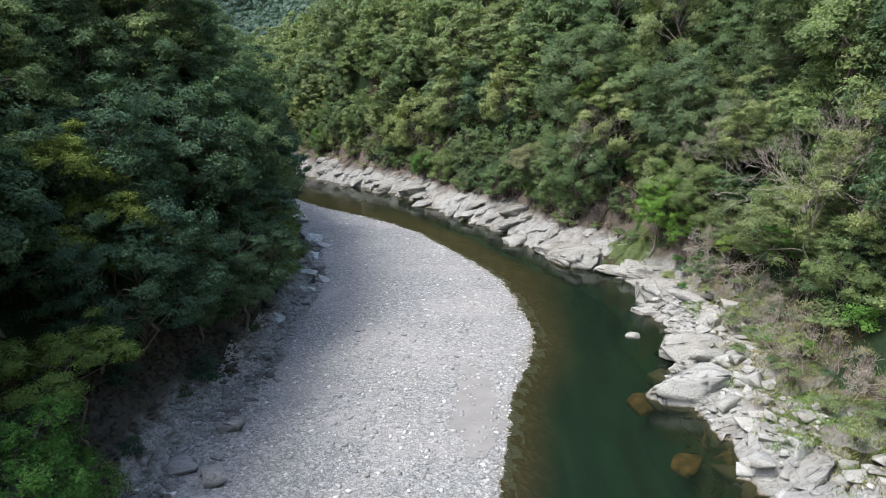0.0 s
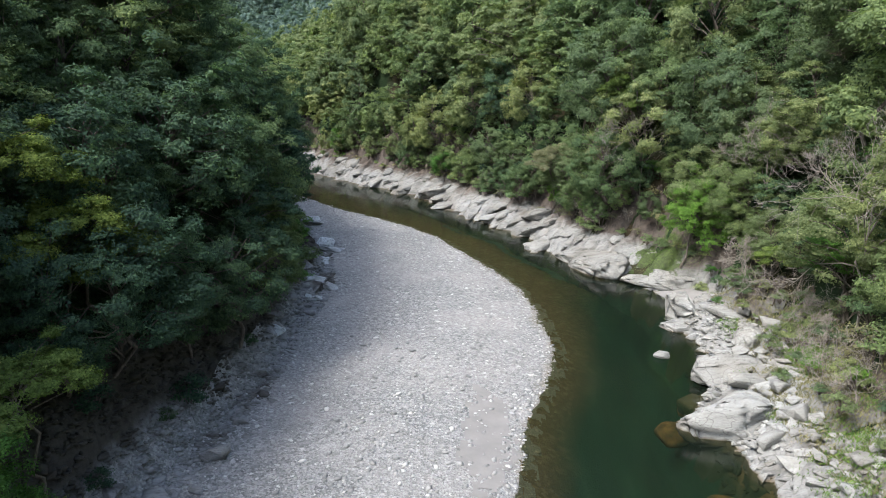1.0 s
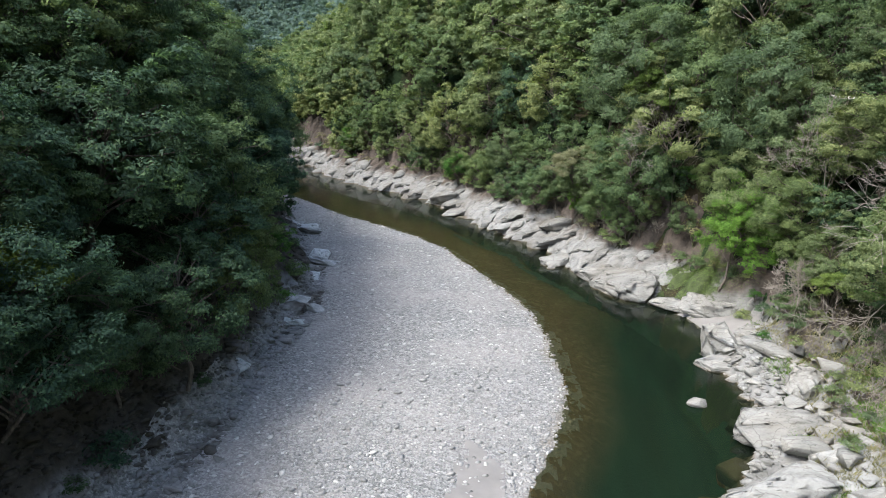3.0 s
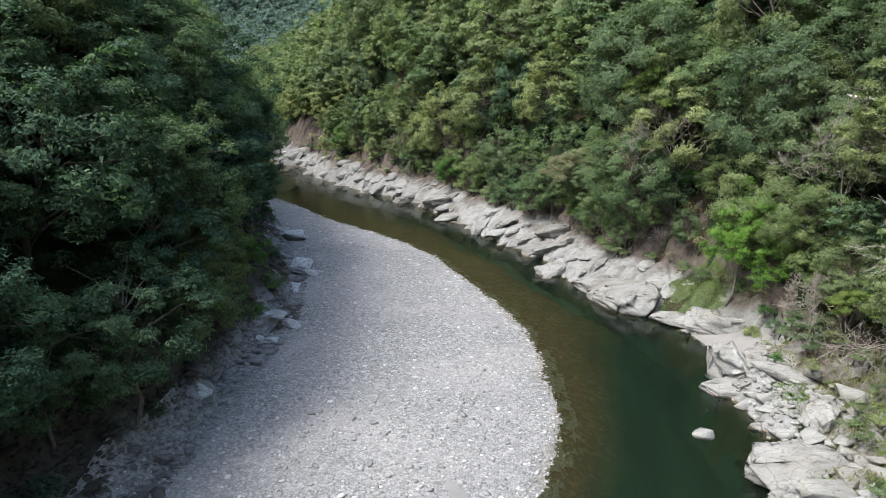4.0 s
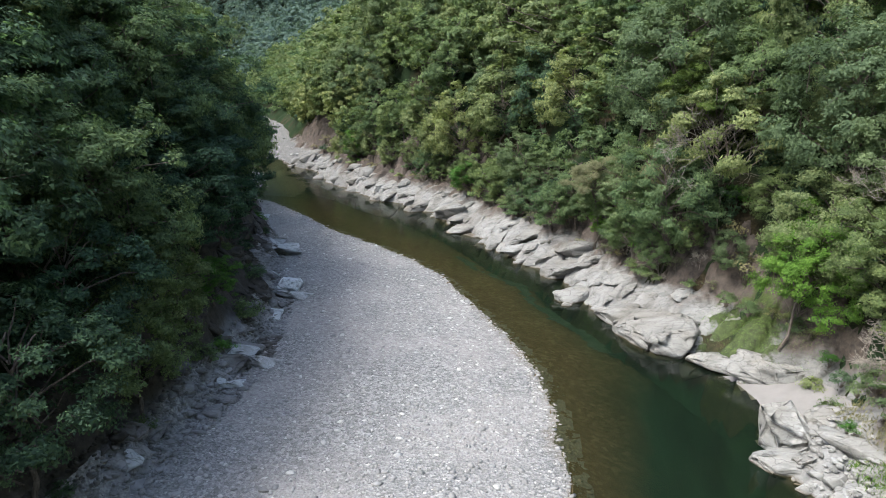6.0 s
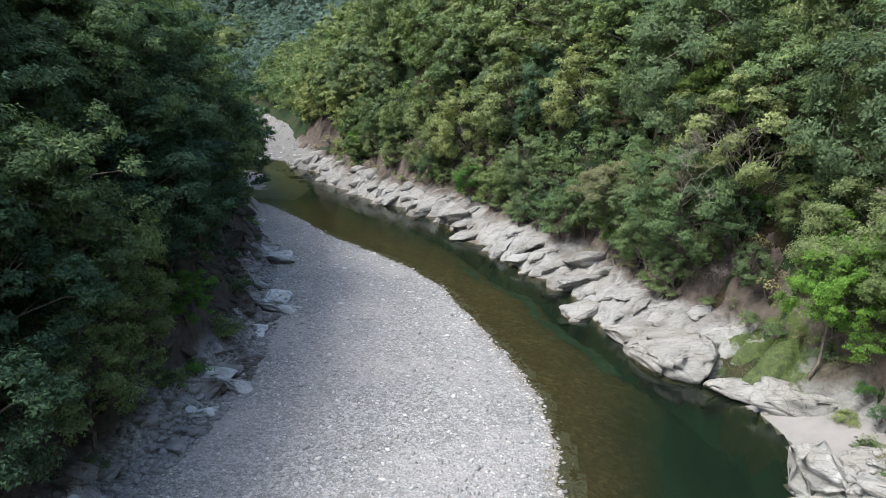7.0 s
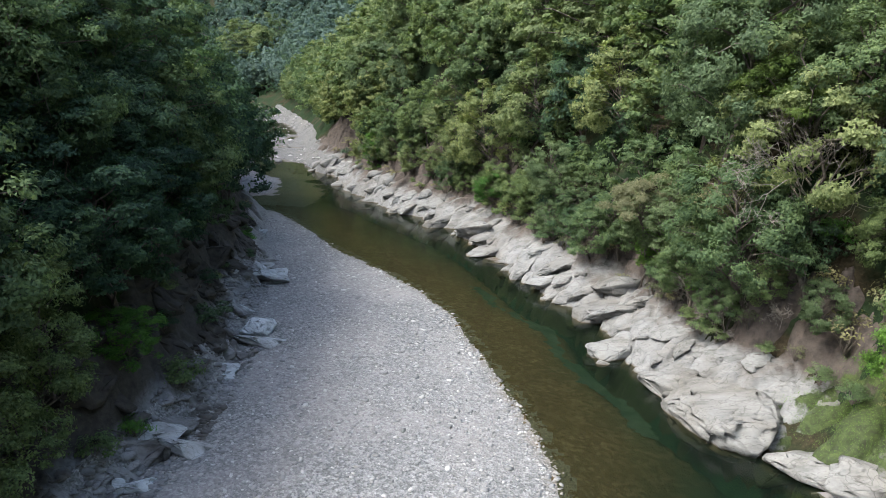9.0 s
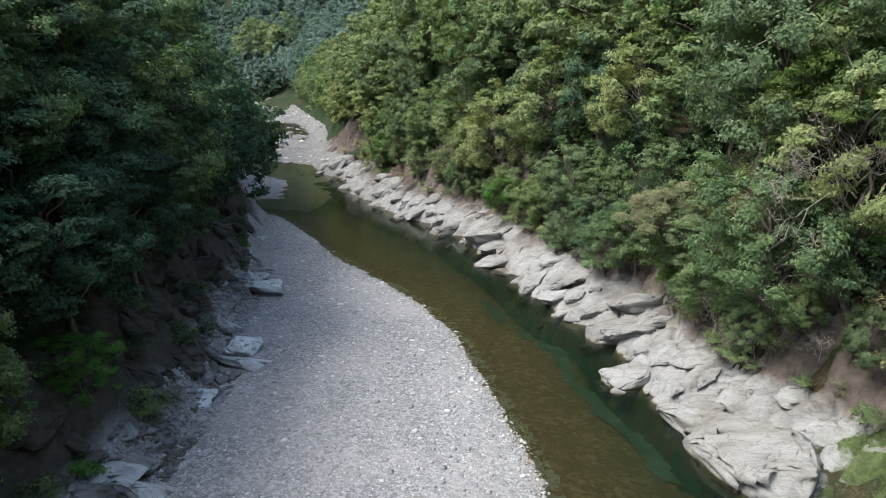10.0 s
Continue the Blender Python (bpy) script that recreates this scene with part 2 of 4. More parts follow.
def hashed(ix, iy, seed):
    v = np.sin(ix * 127.1 + iy * 311.7 + seed * 74.7) * 43758.5453
    return v - np.floor(v)


def value_noise(x, y, seed):
    ix, iy = np.floor(x), np.floor(y)
    fx, fy = x - ix, y - iy
    fx, fy = fx * fx * (3 - 2 * fx), fy * fy * (3 - 2 * fy)
    a, b = hashed(ix, iy, seed), hashed(ix + 1, iy, seed)
    c, d = hashed(ix, iy + 1, seed), hashed(ix + 1, iy + 1, seed)
    return (a + (b - a) * fx) * (1 - fy) + (c + (d - c) * fx) * fy - 0.5


def fbm(x, y, seed, octaves=4):
    total, size, amp = 0, 1.0, 1.0
    for k in range(octaves):
        total = total + amp * value_noise(x * size, y * size, seed + k)
        size, amp = size * 2.03, amp * 0.5
    return total


def blocks(x, y, seed, tilt):
    """Fractured bedrock: every cell of an uneven net is a slab with its own height and tilt. Returns height and nearness to a joint."""
    cx, cy = np.floor(x), np.floor(y)
    best, second, top = np.full(x.shape, 9.0), np.full(x.shape, 9.0), np.zeros(x.shape)
    for i in (-1, 0, 1):
        for j in (-1, 0, 1):
            qx, qy = cx + i, cy + j
            px, py = qx + hashed(qx, qy, seed), qy + hashed(qx, qy, seed + 1)
            d = np.hypot(px - x, py - y)
            h = 0.6 * (hashed(qx, qy, seed + 2) - 0.5) + tilt * ((0.35 * hashed(qx, qy, seed + 3) - 0.3) * (x - px) + (1.0 * hashed(qx, qy, seed + 4) - 0.3) * (y - py))
            nearer = d < best
            second = np.where(nearer, best, np.minimum(second, d))
            top = np.where(nearer, h, top)
            best = np.where(nearer, d, best)
    return top, second - best


def mesh_of(name, verts, faces, material, smooth=False):
    """A mesh from arrays of vertices and of faces with equal corner counts."""
    faces = np.asarray(faces, dtype=np.int32)
    me = bpy.data.meshes.new(name)
    me.vertices.add(len(verts))
    me.vertices.foreach_set("co", np.asarray(verts, dtype=np.float32).ravel())
    me.loops.add(faces.size)
    me.loops.foreach_set("vertex_index", faces.ravel())
    me.polygons.add(len(faces))
    me.polygons.foreach_set("loop_start", np.arange(0, faces.size, faces.shape[1], dtype=np.int32))
    if smooth:
        me.polygons.foreach_set("use_smooth", np.ones(len(faces), dtype=bool))
    me.materials.append(material)
    me.update(calc_edges=True)
    return me


def part(name, me, parent, label=""):
    ob = new(name, me)
    ob.parent = parent
    return tagged(ob, label)


def sheet(name, xs, ys, height, material, keep=None, smooth=True):
    """A height sheet over the lines xs and ys; keep: which quads stay."""
    gx, gy = np.meshgrid(xs, ys)
    z = height(gx, gy)
    verts = np.stack([gx, gy, z], -1).reshape(-1, 3)
    w = len(xs)
    i, j = np.meshgrid(np.arange(len(xs) - 1), np.arange(len(ys) - 1))
    base = (j * w + i)
    faces = np.stack([base, base + 1, base + w + 1, base + w], -1)
    if keep is not None:
        faces = faces[keep(gx, gy)[:-1, :-1]]
    faces = faces.reshape(-1, 4)
    used, inverse = np.unique(faces, return_inverse=True)
    return mesh_of(name, verts[used], inverse.reshape(faces.shape), material, smooth)


def rounded(points, times=2):
    p = np.array(points, dtype=float)
    for _ in range(times):
        q = np.empty((2 * len(p) - 2, 2))
        q[0::2], q[1::2] = 0.75 * p[:-1] + 0.25 * p[1:], 0.25 * p[:-1] + 0.75 * p[1:]
        p = np.vstack([p[:1], q, p[-1:]])
    return p


def side(line, x, y):
    """Signed distance to a line that runs upstream: positive to its right."""
    shape = np.shape(x)
    x, y = np.ravel(x).astype(float), np.ravel(y).astype(float)
    best, sign = np.full(x.shape, 1e9), np.ones(x.shape)
    for (ax, ay), (bx, by) in zip(line[:-1], line[1:]):
        ux, uy = bx - ax, by - ay
        t = np.clip(((x - ax) * ux + (y - ay) * uy) / (ux * ux + uy * uy), 0, 1)
        d = np.hypot(x - ax - t * ux, y - ay - t * uy)
        near = d < best - 1e-9
        best = np.where(near, d, best)
        sign = np.where(near, np.where(ux * (y - ay) - uy * (x - ax) < 0, 1.0, -1.0), sign)
    return (best * sign).reshape(shape)


# ---- the plan: three lines that run upstream ----
RIGHT_EDGE = rounded([(17, -80), (16, 10), (15.0, 22), (12.9, 28), (12.9, 33), (12.0, 36), (14.2, 41), (15.6, 45), (14.8, 50), (16.6, 55.5), (13.5, 60), (10.6, 64), (7.4, 69.5), (6.6, 75),
                      (3, 78), (1.2, 82), (-3, 90.5), (-9, 99.5), (-15, 104.2), (-21, 112), (-25.5, 116), (-28.5, 125), (-36, 132), (-44, 150), (-56, 180), (-82, 224), (-112, 280), (-165, 312), (-460, 380)], 1)
BAR_EDGE = rounded([(3, -80), (2, 15), (2.1, 26), (3.5, 32), (3.8, 36), (6.1, 42), (6.5, 46), (5.7, 54), (3.9, 60), (0.4, 67.5), (-2.6, 74), (-6.4, 79.3), (-12, 84.8), (-18.2, 91), (-22, 95.6),
                    (-26, 101), (-30, 103.5), (-42, 112), (-120, 140)], 2)
LEFT_EDGE = rounded([(-14, -80), (-12.5, 10), (-12, 25), (-11.2, 31), (-10.4, 38), (-10.5, 45), (-10.2, 53), (-11.6, 61), (-13, 65.5), (-15.5, 70), (-17.3, 77), (-20, 84), (-25, 93.5),
                     (-30, 103), (-39, 116), (-52, 135), (-66, 155), (-88, 190), (-128, 262), (-185, 285), (-470, 350)], 2)


def hill(d, z0, steep, knee, gentle, top):
    z = z0 + steep * np.minimum(d, knee) + gentle * np.maximum(d - knee, 0)
    return np.where(z > top, top + (z - top) * 0.25, z)


def bench(y):
    """How wide the rock shore on the right is."""
    return np.interp(y, [0, 30, 44, 52, 57, 61, 64, 67, 80, 100, 130, 200], [7.5, 7.5, 6.5, 4.6, 3.6, 4.0, 4.6, 3.8, 4.0, 4.0, 4.0, 4.0])


def ease(v, lo, hi):
    t = np.clip((v - lo) / (hi - lo), 0, 1)
    return t * t * (3 - 2 * t)


def reach_up(y):
    """Where the bare rock goes on up into a cliff."""
    return np.interp(y, [60, 68], [0.0, 1.0])


def lie(x, y):
    """Height of the land."""
    x, y = np.asarray(x, dtype=float), np.asarray(y, dtype=float)
    rough = fbm(x * 0.16, y * 0.16, 3)
    right = side(RIGHT_EDGE, x, y) + 0.5 * fbm(x * 0.5, y * 0.5, 5)
    bar = -side(BAR_EDGE, x, y) + 0.35 * fbm(x * 0.4, y * 0.4, 8) + 0.14 * fbm(x * 1.6, y * 1.6, 9)
    left = -side(LEFT_EDGE, x, y) + 0.7 * fbm(x * 0.35, y * 0.35, 11)
    bed = -np.minimum(np.interp(y, [40, 48, 60, 75], [0.5, 0.36, 0.16, 0.12]) * np.maximum(-bar, 0) + 0.02, 2.2 * np.maximum(-right, 0) + 0.1)
    bed = np.maximum(bed, -2.4) + 0.05 * rough
    far = np.interp(y, [126, 136, 146, 176, 184, 205, 215, 300], [-1, -0.35, 0.12, 0.16, -0.25, -0.25, 0.2, 0.6])
    bed = np.where(y > 126, np.maximum(bed, far + 0.5 * rough), bed)
    gravel = 0.11 * np.minimum(bar, 5) + 0.03 * np.clip(bar - 5, 0, 12) + 0.10 * rough
    z = np.where((bar > 0) & (y < 125), gravel, bed)
    w = bench(y)
    rise = np.interp(y, [20, 52, 58, 66, 80, 95, 130], [2.2, 2.2, 2.2, 2.0, 2.1, 2.4, 2.6])
    shore = np.where(right < 0.8, 1.3 * right, 1.04 + rise * np.clip((right - 0.8) / (w - 0.8), 0, 1) ** 0.75)
    shore = shore * (1 - 0.8 * ease(y, 50.6, 51.8) * (1 - ease(y, 56.0, 57.0)) * (1 - ease(right, 2.4, w)))
    steep = np.interp(y, [130, 175, 230], [1.0, 0.5, 0.42])
    # Unseen slope high up, raised to keep sky out of the river's mirror.
    climb = 1.04 + rise + (hill(right - w, 0, 1.75, 8.0, 1.1, 190)) * steep + 1.2 * np.maximum(right - w - 40, 0) * (1 - steep) + 1.6 * rough
    z = np.where(right > 0, np.maximum(np.where(right < w, shore, climb), 0.0), z)
    toe = np.maximum(z, 0.6 + 1.1 * np.minimum(left, 2.0))
    wall = hill(left - 2.0, 2.8, 1.6, 7.0, 0.85, 140) + 1.4 * rough
    z = np.where(left > 2.0, wall, np.where(left > 0, toe, z))
    beyond = np.clip((y - 250) / 160, 0, 1) * np.clip((right - 6) / 60, 0, 1)
    return z + 75 * beyond * beyond


# ---- ground, river, bar, rock ----
def lines(*runs):
    out = []
    for a, b, step in runs:
        out.extend(np.arange(a, b, step))
    return np.array(out + [runs[-1][1]])


def under(x, y):
    """The sheet of ground; it dips below the finer skins of bar and rock."""
    z = lie(x, y)
    right, left, bar = side(RIGHT_EDGE, x, y), -side(LEFT_EDGE, x, y), -side(BAR_EDGE, x, y)
    inside = ease(y, -45, -42) * (1 - ease(y, 146, 150))
    z = z - 1.3 * inside * ease(right, -2.0, -0.6) * (1 - ease(right, bench(y) + 0.2 + 1.5 * reach_up(y), bench(y) + 1.6 + 1.5 * reach_up(y)))
    z = z - 1.2 * inside * ease(left, -1.4, -0.2) * (1 - ease(left, 2.8, 4.4)) * (1 - ease(y, 118, 121))
    z = z - 0.35 * inside * ease(bar, 0.3, 1.2) * (1 - ease(left, 0.0, 1.0)) * (1 - ease(y, 118, 121))
    z = z - 1.0 * ease(y, 126, 132) * (1 - ease(right, 0.5, 4.0)) * (1 - ease(left, 0.0, 3.0)) * (1 - ease(y, 300, 315))
    return z


ground = tagged(new("ground", sheet("ground", lines((-900, -140, 20), (-140, -44, 2.5), (-44, 30, 0.75), (30, 90, 2.5), (90, 900, 20)),
                                    lines((-300, -48, 15), (-48, 6, 1.5), (6, 136, 0.75), (136, 240, 2), (240, 1200, 20)), under, GROUND)),
                "steep wooded valley sides with dark leaf litter and a river bed", "ground", kind="structure")
gx = lines((-470, -60, 10), (-60, 40, 2), (40, 60, 10))
water = tagged(new("water", sheet("water", gx, lines((-80, 10, 10), (10, 140, 2), (140, 700, 10)), lambda x, y: 0 * x, WATER)),
               "clear green and brown river water with faint ripples", "river", kind="structure")


def bar_height(x, y):
    return lie(x, y) + 0.035 * fbm(x * 2.3, y * 2.3, 21)


def on_bar(x, y):
    return (-side(BAR_EDGE, x, y) > -0.6) & (-side(LEFT_EDGE, x, y) < 1.6)


gravel_bar = tagged(new("gravel_bar", sheet("gravel_bar", lines((-34, 9, 0.28)), lines((-45, 8, 0.7), (8, 107, 0.28)), bar_height, GRAVEL, on_bar)),
                    "wide pale grey gravel bar of river cobbles", "gravel bar", kind="structure")


def crest(x, y, seed):
    """Waves with sharp crests, as water cuts them into rock."""
    return 0.5 - 2.0 * np.abs(value_noise(x, y, seed))


def ledge_height(x, y):
    right = side(RIGHT_EDGE, x, y)
    w = bench(y)
    wx, wy = x + 0.9 * fbm(x * 0.35, y * 0.35, 31), y + 0.7 * fbm(x * 0.35, y * 0.35, 33)
    u, v = 0.94 * wx + 0.34 * wy, -0.34 * wx + 0.94 * wy
    big, j1 = blocks(u * 0.22, v * 0.5, 41, 1.2)
    small, j2 = blocks(u * 0.55, v * 1.2, 51, 1.3)
    tiny, _ = blocks(u * 1.5, v * 3.2, 56, 1.3)
    broken = 0.3 + 0.7 * ease(fbm(x * 0.2, y * 0.2, 65), -0.25, 0.3)
    z = lie(x, y) - 0.5 - 0.35 * (1 - ease(y, 53, 57)) - 0.5 * ease(y, 50.6, 51.8) * (1 - ease(y, 56.0, 57.0)) * (1 - ease(right, 2.4, w)) - 0.7 * np.exp(-((x - 12.4) / 3.2) ** 2 - ((y - 62.6) / 3.2) ** 2)
    z = z + 1.25 * big - 0.4 * np.exp(-12 * j1) + broken * (0.7 * small - 0.25 * np.exp(-8 * j2) + 0.28 * tiny)
    z = z + 0.12 * fbm(u * 0.7, v * 1.6, 61) + 0.06 * fbm(x * 2.2, y * 2.2, 62)
    cliff = ease(right, w - 0.4, w + 0.8) * reach_up(y)
    z = z + cliff * (0.9 * big + 0.9 * small + 0.5 * tiny + 0.5 * crest(u * 0.45 + 3, v * 0.8, 66))
    over = reach_up(y) * 1.5
    rim = ease(right, -1.3, 0.1) * (1 - ease(right, w + 0.6 + over, w + 2.2 + over))
    return z - 1.4 * (1 - rim)


def on_ledge(x, y):
    right = side(RIGHT_EDGE, x, y)
    return (right > -1.5) & (right < bench(y) + 2.3 + 1.5 * reach_up(y))


ledge = tagged(new("rock_ledge", sheet("rock_ledge", lines((-46, 30, 0.13)), lines((-45, 10, 0.45), (10, 150, 0.13)), ledge_height, ROCK_PALE, on_ledge, smooth=False)),
               "pale fractured bedrock ledge along the water", "rock ledge", kind="structure")


def toe_height(x, y):
    left = -side(LEFT_EDGE, x, y)
    big, j1 = blocks(x * 0.42 + 3, y * 0.33, 71, 0.9)
    small, j2 = blocks(x * 1.2, y * 1.0, 81, 0.8)
    lump = np.clip(value_noise(x * 0.13 + 5, y * 0.13, 90) * 2.2 + 0.75, 0.35, 1) * ease(y, 36, 46)
    z = lie(x, y) + lump * (1.7 * big + 0.7 * small) - (0.15 + 0.4 * lump) * np.exp(-j1 * 10) - (0.08 + 0.2 * lump) * np.exp(-j2 * 8)
    rim = ease(left, -1.0, 0.6) * (1 - ease(left, 3.4, 5.0))
    return z - 1.3 * (1 - rim)


def on_toe(x, y):
    left = -side(LEFT_EDGE, x, y)
    return (left > -1.2) & (left < 5.1)


toe = tagged(new("rock_bank", sheet("rock_bank", lines((-46, -6, 0.22)), lines((-45, 7, 0.6), (7, 121, 0.22)), toe_height, ROCK_GREY, on_toe, smooth=False)),
             "dark blue-grey rock bank under overhanging trees", "rock bank", kind="structure")


# ---- trees ----
def tube(path, r0, r1, sides=6):
    """A tapered, bent limb."""
    path = np.asarray(path, dtype=float)
    n = len(path)
    verts, faces = [], []
    for k, p in enumerate(path):
        way = path[min(k + 1, n - 1)] - path[max(k - 1, 0)]
        way /= np.linalg.norm(way) + 1e-9
        a = np.cross(way, (0.3, 0.9, 0.2))
        a /= np.linalg.norm(a) + 1e-9
        b = np.cross(way, a)
        r = r0 + (r1 - r0) * k / (n - 1)
        for s in range(sides):
            t = 2 * math.pi * s / sides
            verts.append(p + r * (math.cos(t) * a + math.sin(t) * b))
    for k in range(n - 1):
        for s in range(sides):
            q = (s + 1) % sides
            faces.append((k * sides + s, k * sides + q, (k + 1) * sides + q, (k + 1) * sides + s))
    return np.array(verts), np.array(faces)


def join(pieces):
    verts, faces, base = [], [], 0
    for v, f in pieces:
        verts.append(v)
        faces.append(f + base)
        base += len(v)
    return np.vstack(verts), np.vstack(faces)


def bend(a, b, r, steps=5, sag=0.1):
    """A crooked way from a to b."""
    a, b = np.array(a, dtype=float), np.array(b, dtype=float)
    out = [a + (b - a) * t for t in np.linspace(0, 1, steps)]
    size = np.linalg.norm(b - a)
    for k in range(1, steps - 1):
        out[k] = out[k] + r.normal(0, 0.05 * size, 3) + np.array((0, 0, sag * size * math.sin(math.pi * k / (steps - 1))))
    return out


def leaf_cloud(centres, outward, radius, flat, per, size, r):
    """Leaves set in sprays round the centres: small folded diamonds that face up and outward."""
    n = len(centres) * per
    c, o = np.repeat(centres, per, 0), np.repeat(outward, per, 0)
    rad = np.repeat(radius, per)[:, None]
    d = r.normal(0, 1, (n, 3))
    d /= np.linalg.norm(d, axis=1, keepdims=True)
    d *= (r.random((n, 1)) ** 0.5)
    d[:, 2] = np.abs(d[:, 2]) * flat * 1.2 - 0.25 * flat
    p = c + d * rad
    up = o * 0.9 + np.array((0, 0, 0.4)) + d * 0.5 + r.normal(0, 0.38, (n, 3))
    up /= np.linalg.norm(up, axis=1, keepdims=True)
    along = np.cross(up, r.normal(0, 1, (n, 3)))
    along /= np.linalg.norm(along, axis=1, keepdims=True)
    across = np.cross(up, along)
    s = (size * r.uniform(0.6, 1.3, n))[:, None]
    a = p - along * s * 0.5 + across * s * 0.3
    b = p - along * s * 0.5 - across * s * 0.3 - up * s * 0.1
    e = p + along * s * 0.6 - up * s * 0.14
    verts = np.stack([a, b, e], 1).reshape(-1, 3)
    k = np.arange(n)[:, None] * 3
    return verts, np.hstack([k, k + 1, k + 2])


def tree_form(kind, seed, clumps, per, leaf):
    """Trunk and crown of a tree about 9 m high, rooted at the origin. The crown is a dome of many small leafy lobes."""
    r = np.random.default_rng(seed)
    high = 9.0
    lean = r.normal(0, 0.5, 2)
    many, wide, tall, mid, q0, q1 = {"round": (52, 2.9, 3.5, 5.0, 0.5, 1.0), "tall": (44, 2.0, 4.2, 4.9, 0.45, 0.85),
                                     "layered": (44, 3.2, 3.3, 5.0, 0.55, 1.05), "parasol": (26, 2.8, 2.2, 6.2, 0.5, 0.95)}[kind]
    k = np.arange(many) + 0.5
    up = 1 - k / many * (1.2 if kind == "parasol" else 1.7)
    turn = k * 2.39996 + r.normal(0, 0.25, many)
    flat = np.sqrt(np.maximum(0, 1 - up * up))
    way = np.stack([flat * np.cos(turn), flat * np.sin(turn), up], 1)
    reach = (r.uniform(0.6, 1.12, many) * (1 + 0.22 * np.sin(turn * 2 + seed)))[:, None]
    spots = way * reach * np.array((wide, wide, tall)) + np.array((lean[0], lean[1], mid))
    lobes = list(zip(spots, r.uniform(q0, q1, many)))
    squash = np.array((1, 1, {"layered": 0.62, "parasol": 0.55}.get(kind, 0.85)))
    weight = np.array([q * q for _, q in lobes])
    pick = r.choice(many, clumps * 3, p=weight / weight.sum())
    d = r.normal(0, 1, (clumps * 3, 3)) + 0.9 * way[pick] + np.array((0, 0, 0.35))
    d /= np.linalg.norm(d, axis=1, keepdims=True)
    rad = np.array([q for _, q in lobes])[pick]
    centres = spots[pick] + d * (r.uniform(0.72, 1.08, clumps * 3) * rad)[:, None] * squash
    buried = np.zeros(clumps * 3, dtype=bool)
    for i, (c, q) in enumerate(lobes):
        buried |= (pick != i) & (np.linalg.norm((centres - c) / squash, axis=1) < 0.8 * q)
    keep = np.flatnonzero(~buried)[:clumps]
    centres, d = centres[keep], d[keep]
    crown = leaf_cloud(centres, d, r.uniform(0.25, 0.6, len(centres)), 0.55 if kind == "layered" else 0.75, per, leaf, r)
    crown = join([crown, leaf_cloud(spots, way, weight ** 0.5 * 0.9, 0.8, max(3, int(per * 1.0)), leaf * 1.35, r)])
    top = np.array((lean[0], lean[1], high * 0.8))
    wood = [tube(bend((0, 0, -2.0), top, r, 7, 0.0), 0.15, 0.04)]
    for centre, q in lobes[::2]:
        start = top * min(0.85, max(0.2, (centre[2] - 1.5) / top[2]))
        wood.append(tube(bend(start, centre, r, 4), 0.05, 0.02, 4))
        wood.append(tube(bend(centre, centre + r.normal(0, 0.55, 3) * q, r, 3), 0.03, 0.012, 3))
    return join(wood), crown


def bare_form(seed, high, spread, levels=4):
    """A leafless, finely branched tree or shrub."""
    r = np.random.default_rng(seed)
    wood = []

    def grow(start, way, size, thick, level):
        end = start + way * size
        wood.append(tube(bend(start, end, r, 4, 0.03), thick, thick * 0.55, 5 if level < 2 else 3))
        if level == levels:
            return
        for k in range(3 if level else 6):
            w = way * 0.75 + r.normal(0, spread, 3) + np.array((0, 0, 0.12))
            w /= np.linalg.norm(w)
            at = start + (end - start) * r.uniform(0.55, 1.0)
            grow(at, w, size * r.uniform(0.55, 0.78), max(thick * 0.6, 0.009), level + 1)

    grow(np.array((0, 0, -0.6)), np.array((0.05, 0, 1.0)), high * 0.42, high * 0.0065, 0)
    return join(wood)


def tree_kind(name, kind, seed, leaf_mat, label, clumps, per, leaf, group):
    (wv, wf), (cv, cf) = tree_form(kind, seed, clumps, per, leaf)
    root = tagged(new(name), label, "tree", group)
    part("trunk", mesh_of("trunk", wv, wf, BARK, True), root)
    part("crown", mesh_of("crown", cv, cf, leaf_mat), root)
    return root


def drop(root):
    """Removes a pattern once it has been copied."""
    for o in (*root.children_recursive, root):
        bpy.data.objects.remove(o)


def stand(root, x, y, z, size, turn, lean=(0, 0), tall=1.0):
    m = pose(x, y, z, lean[0], lean[1], turn) @ Matrix.Diagonal((size, size, size * tall, 1))
    return copy_thing(root, m)


WOODS = {"left": "trees of the shaded bank", "right": "trees of the sunny bank"}
KINDS = [("deep", LEAF_DEEP, "round", "dense dark green broadleaf tree on a steep slope"),
         ("deep", LEAF_DEEP, "layered", "dark green tree with layered spreading branches"),
         ("mid", LEAF_MID, "round", "rounded mid-green broadleaf tree on the valley side"),
         ("mid", LEAF_MID, "layered", "mid-green tree with spreading leaf layers"),
         ("mid", LEAF_MID, "tall", "tall narrow mid-green tree on the valley side"),
         ("olive", LEAF_OLIVE, "round", "olive-green broadleaf tree with light leaf tips"),
         ("olive", LEAF_OLIVE, "layered", "pale olive tree with layered feathery foliage"),
         ("yellow", LEAF_YELLOW, "parasol", "yellow-green tree with flat leaf sprays"),
         ("tan", LEAF_TAN, "parasol", "sparse tan tree turning to autumn"),
         ("bright", LEAF_BRIGHT, "round", "bright fresh green tree at the forest edge")]
patterns = {}


FINE = ((500, 54, 0.125), (420, 44, 0.148), (170, 13, 0.36), (320, 26, 0.225))


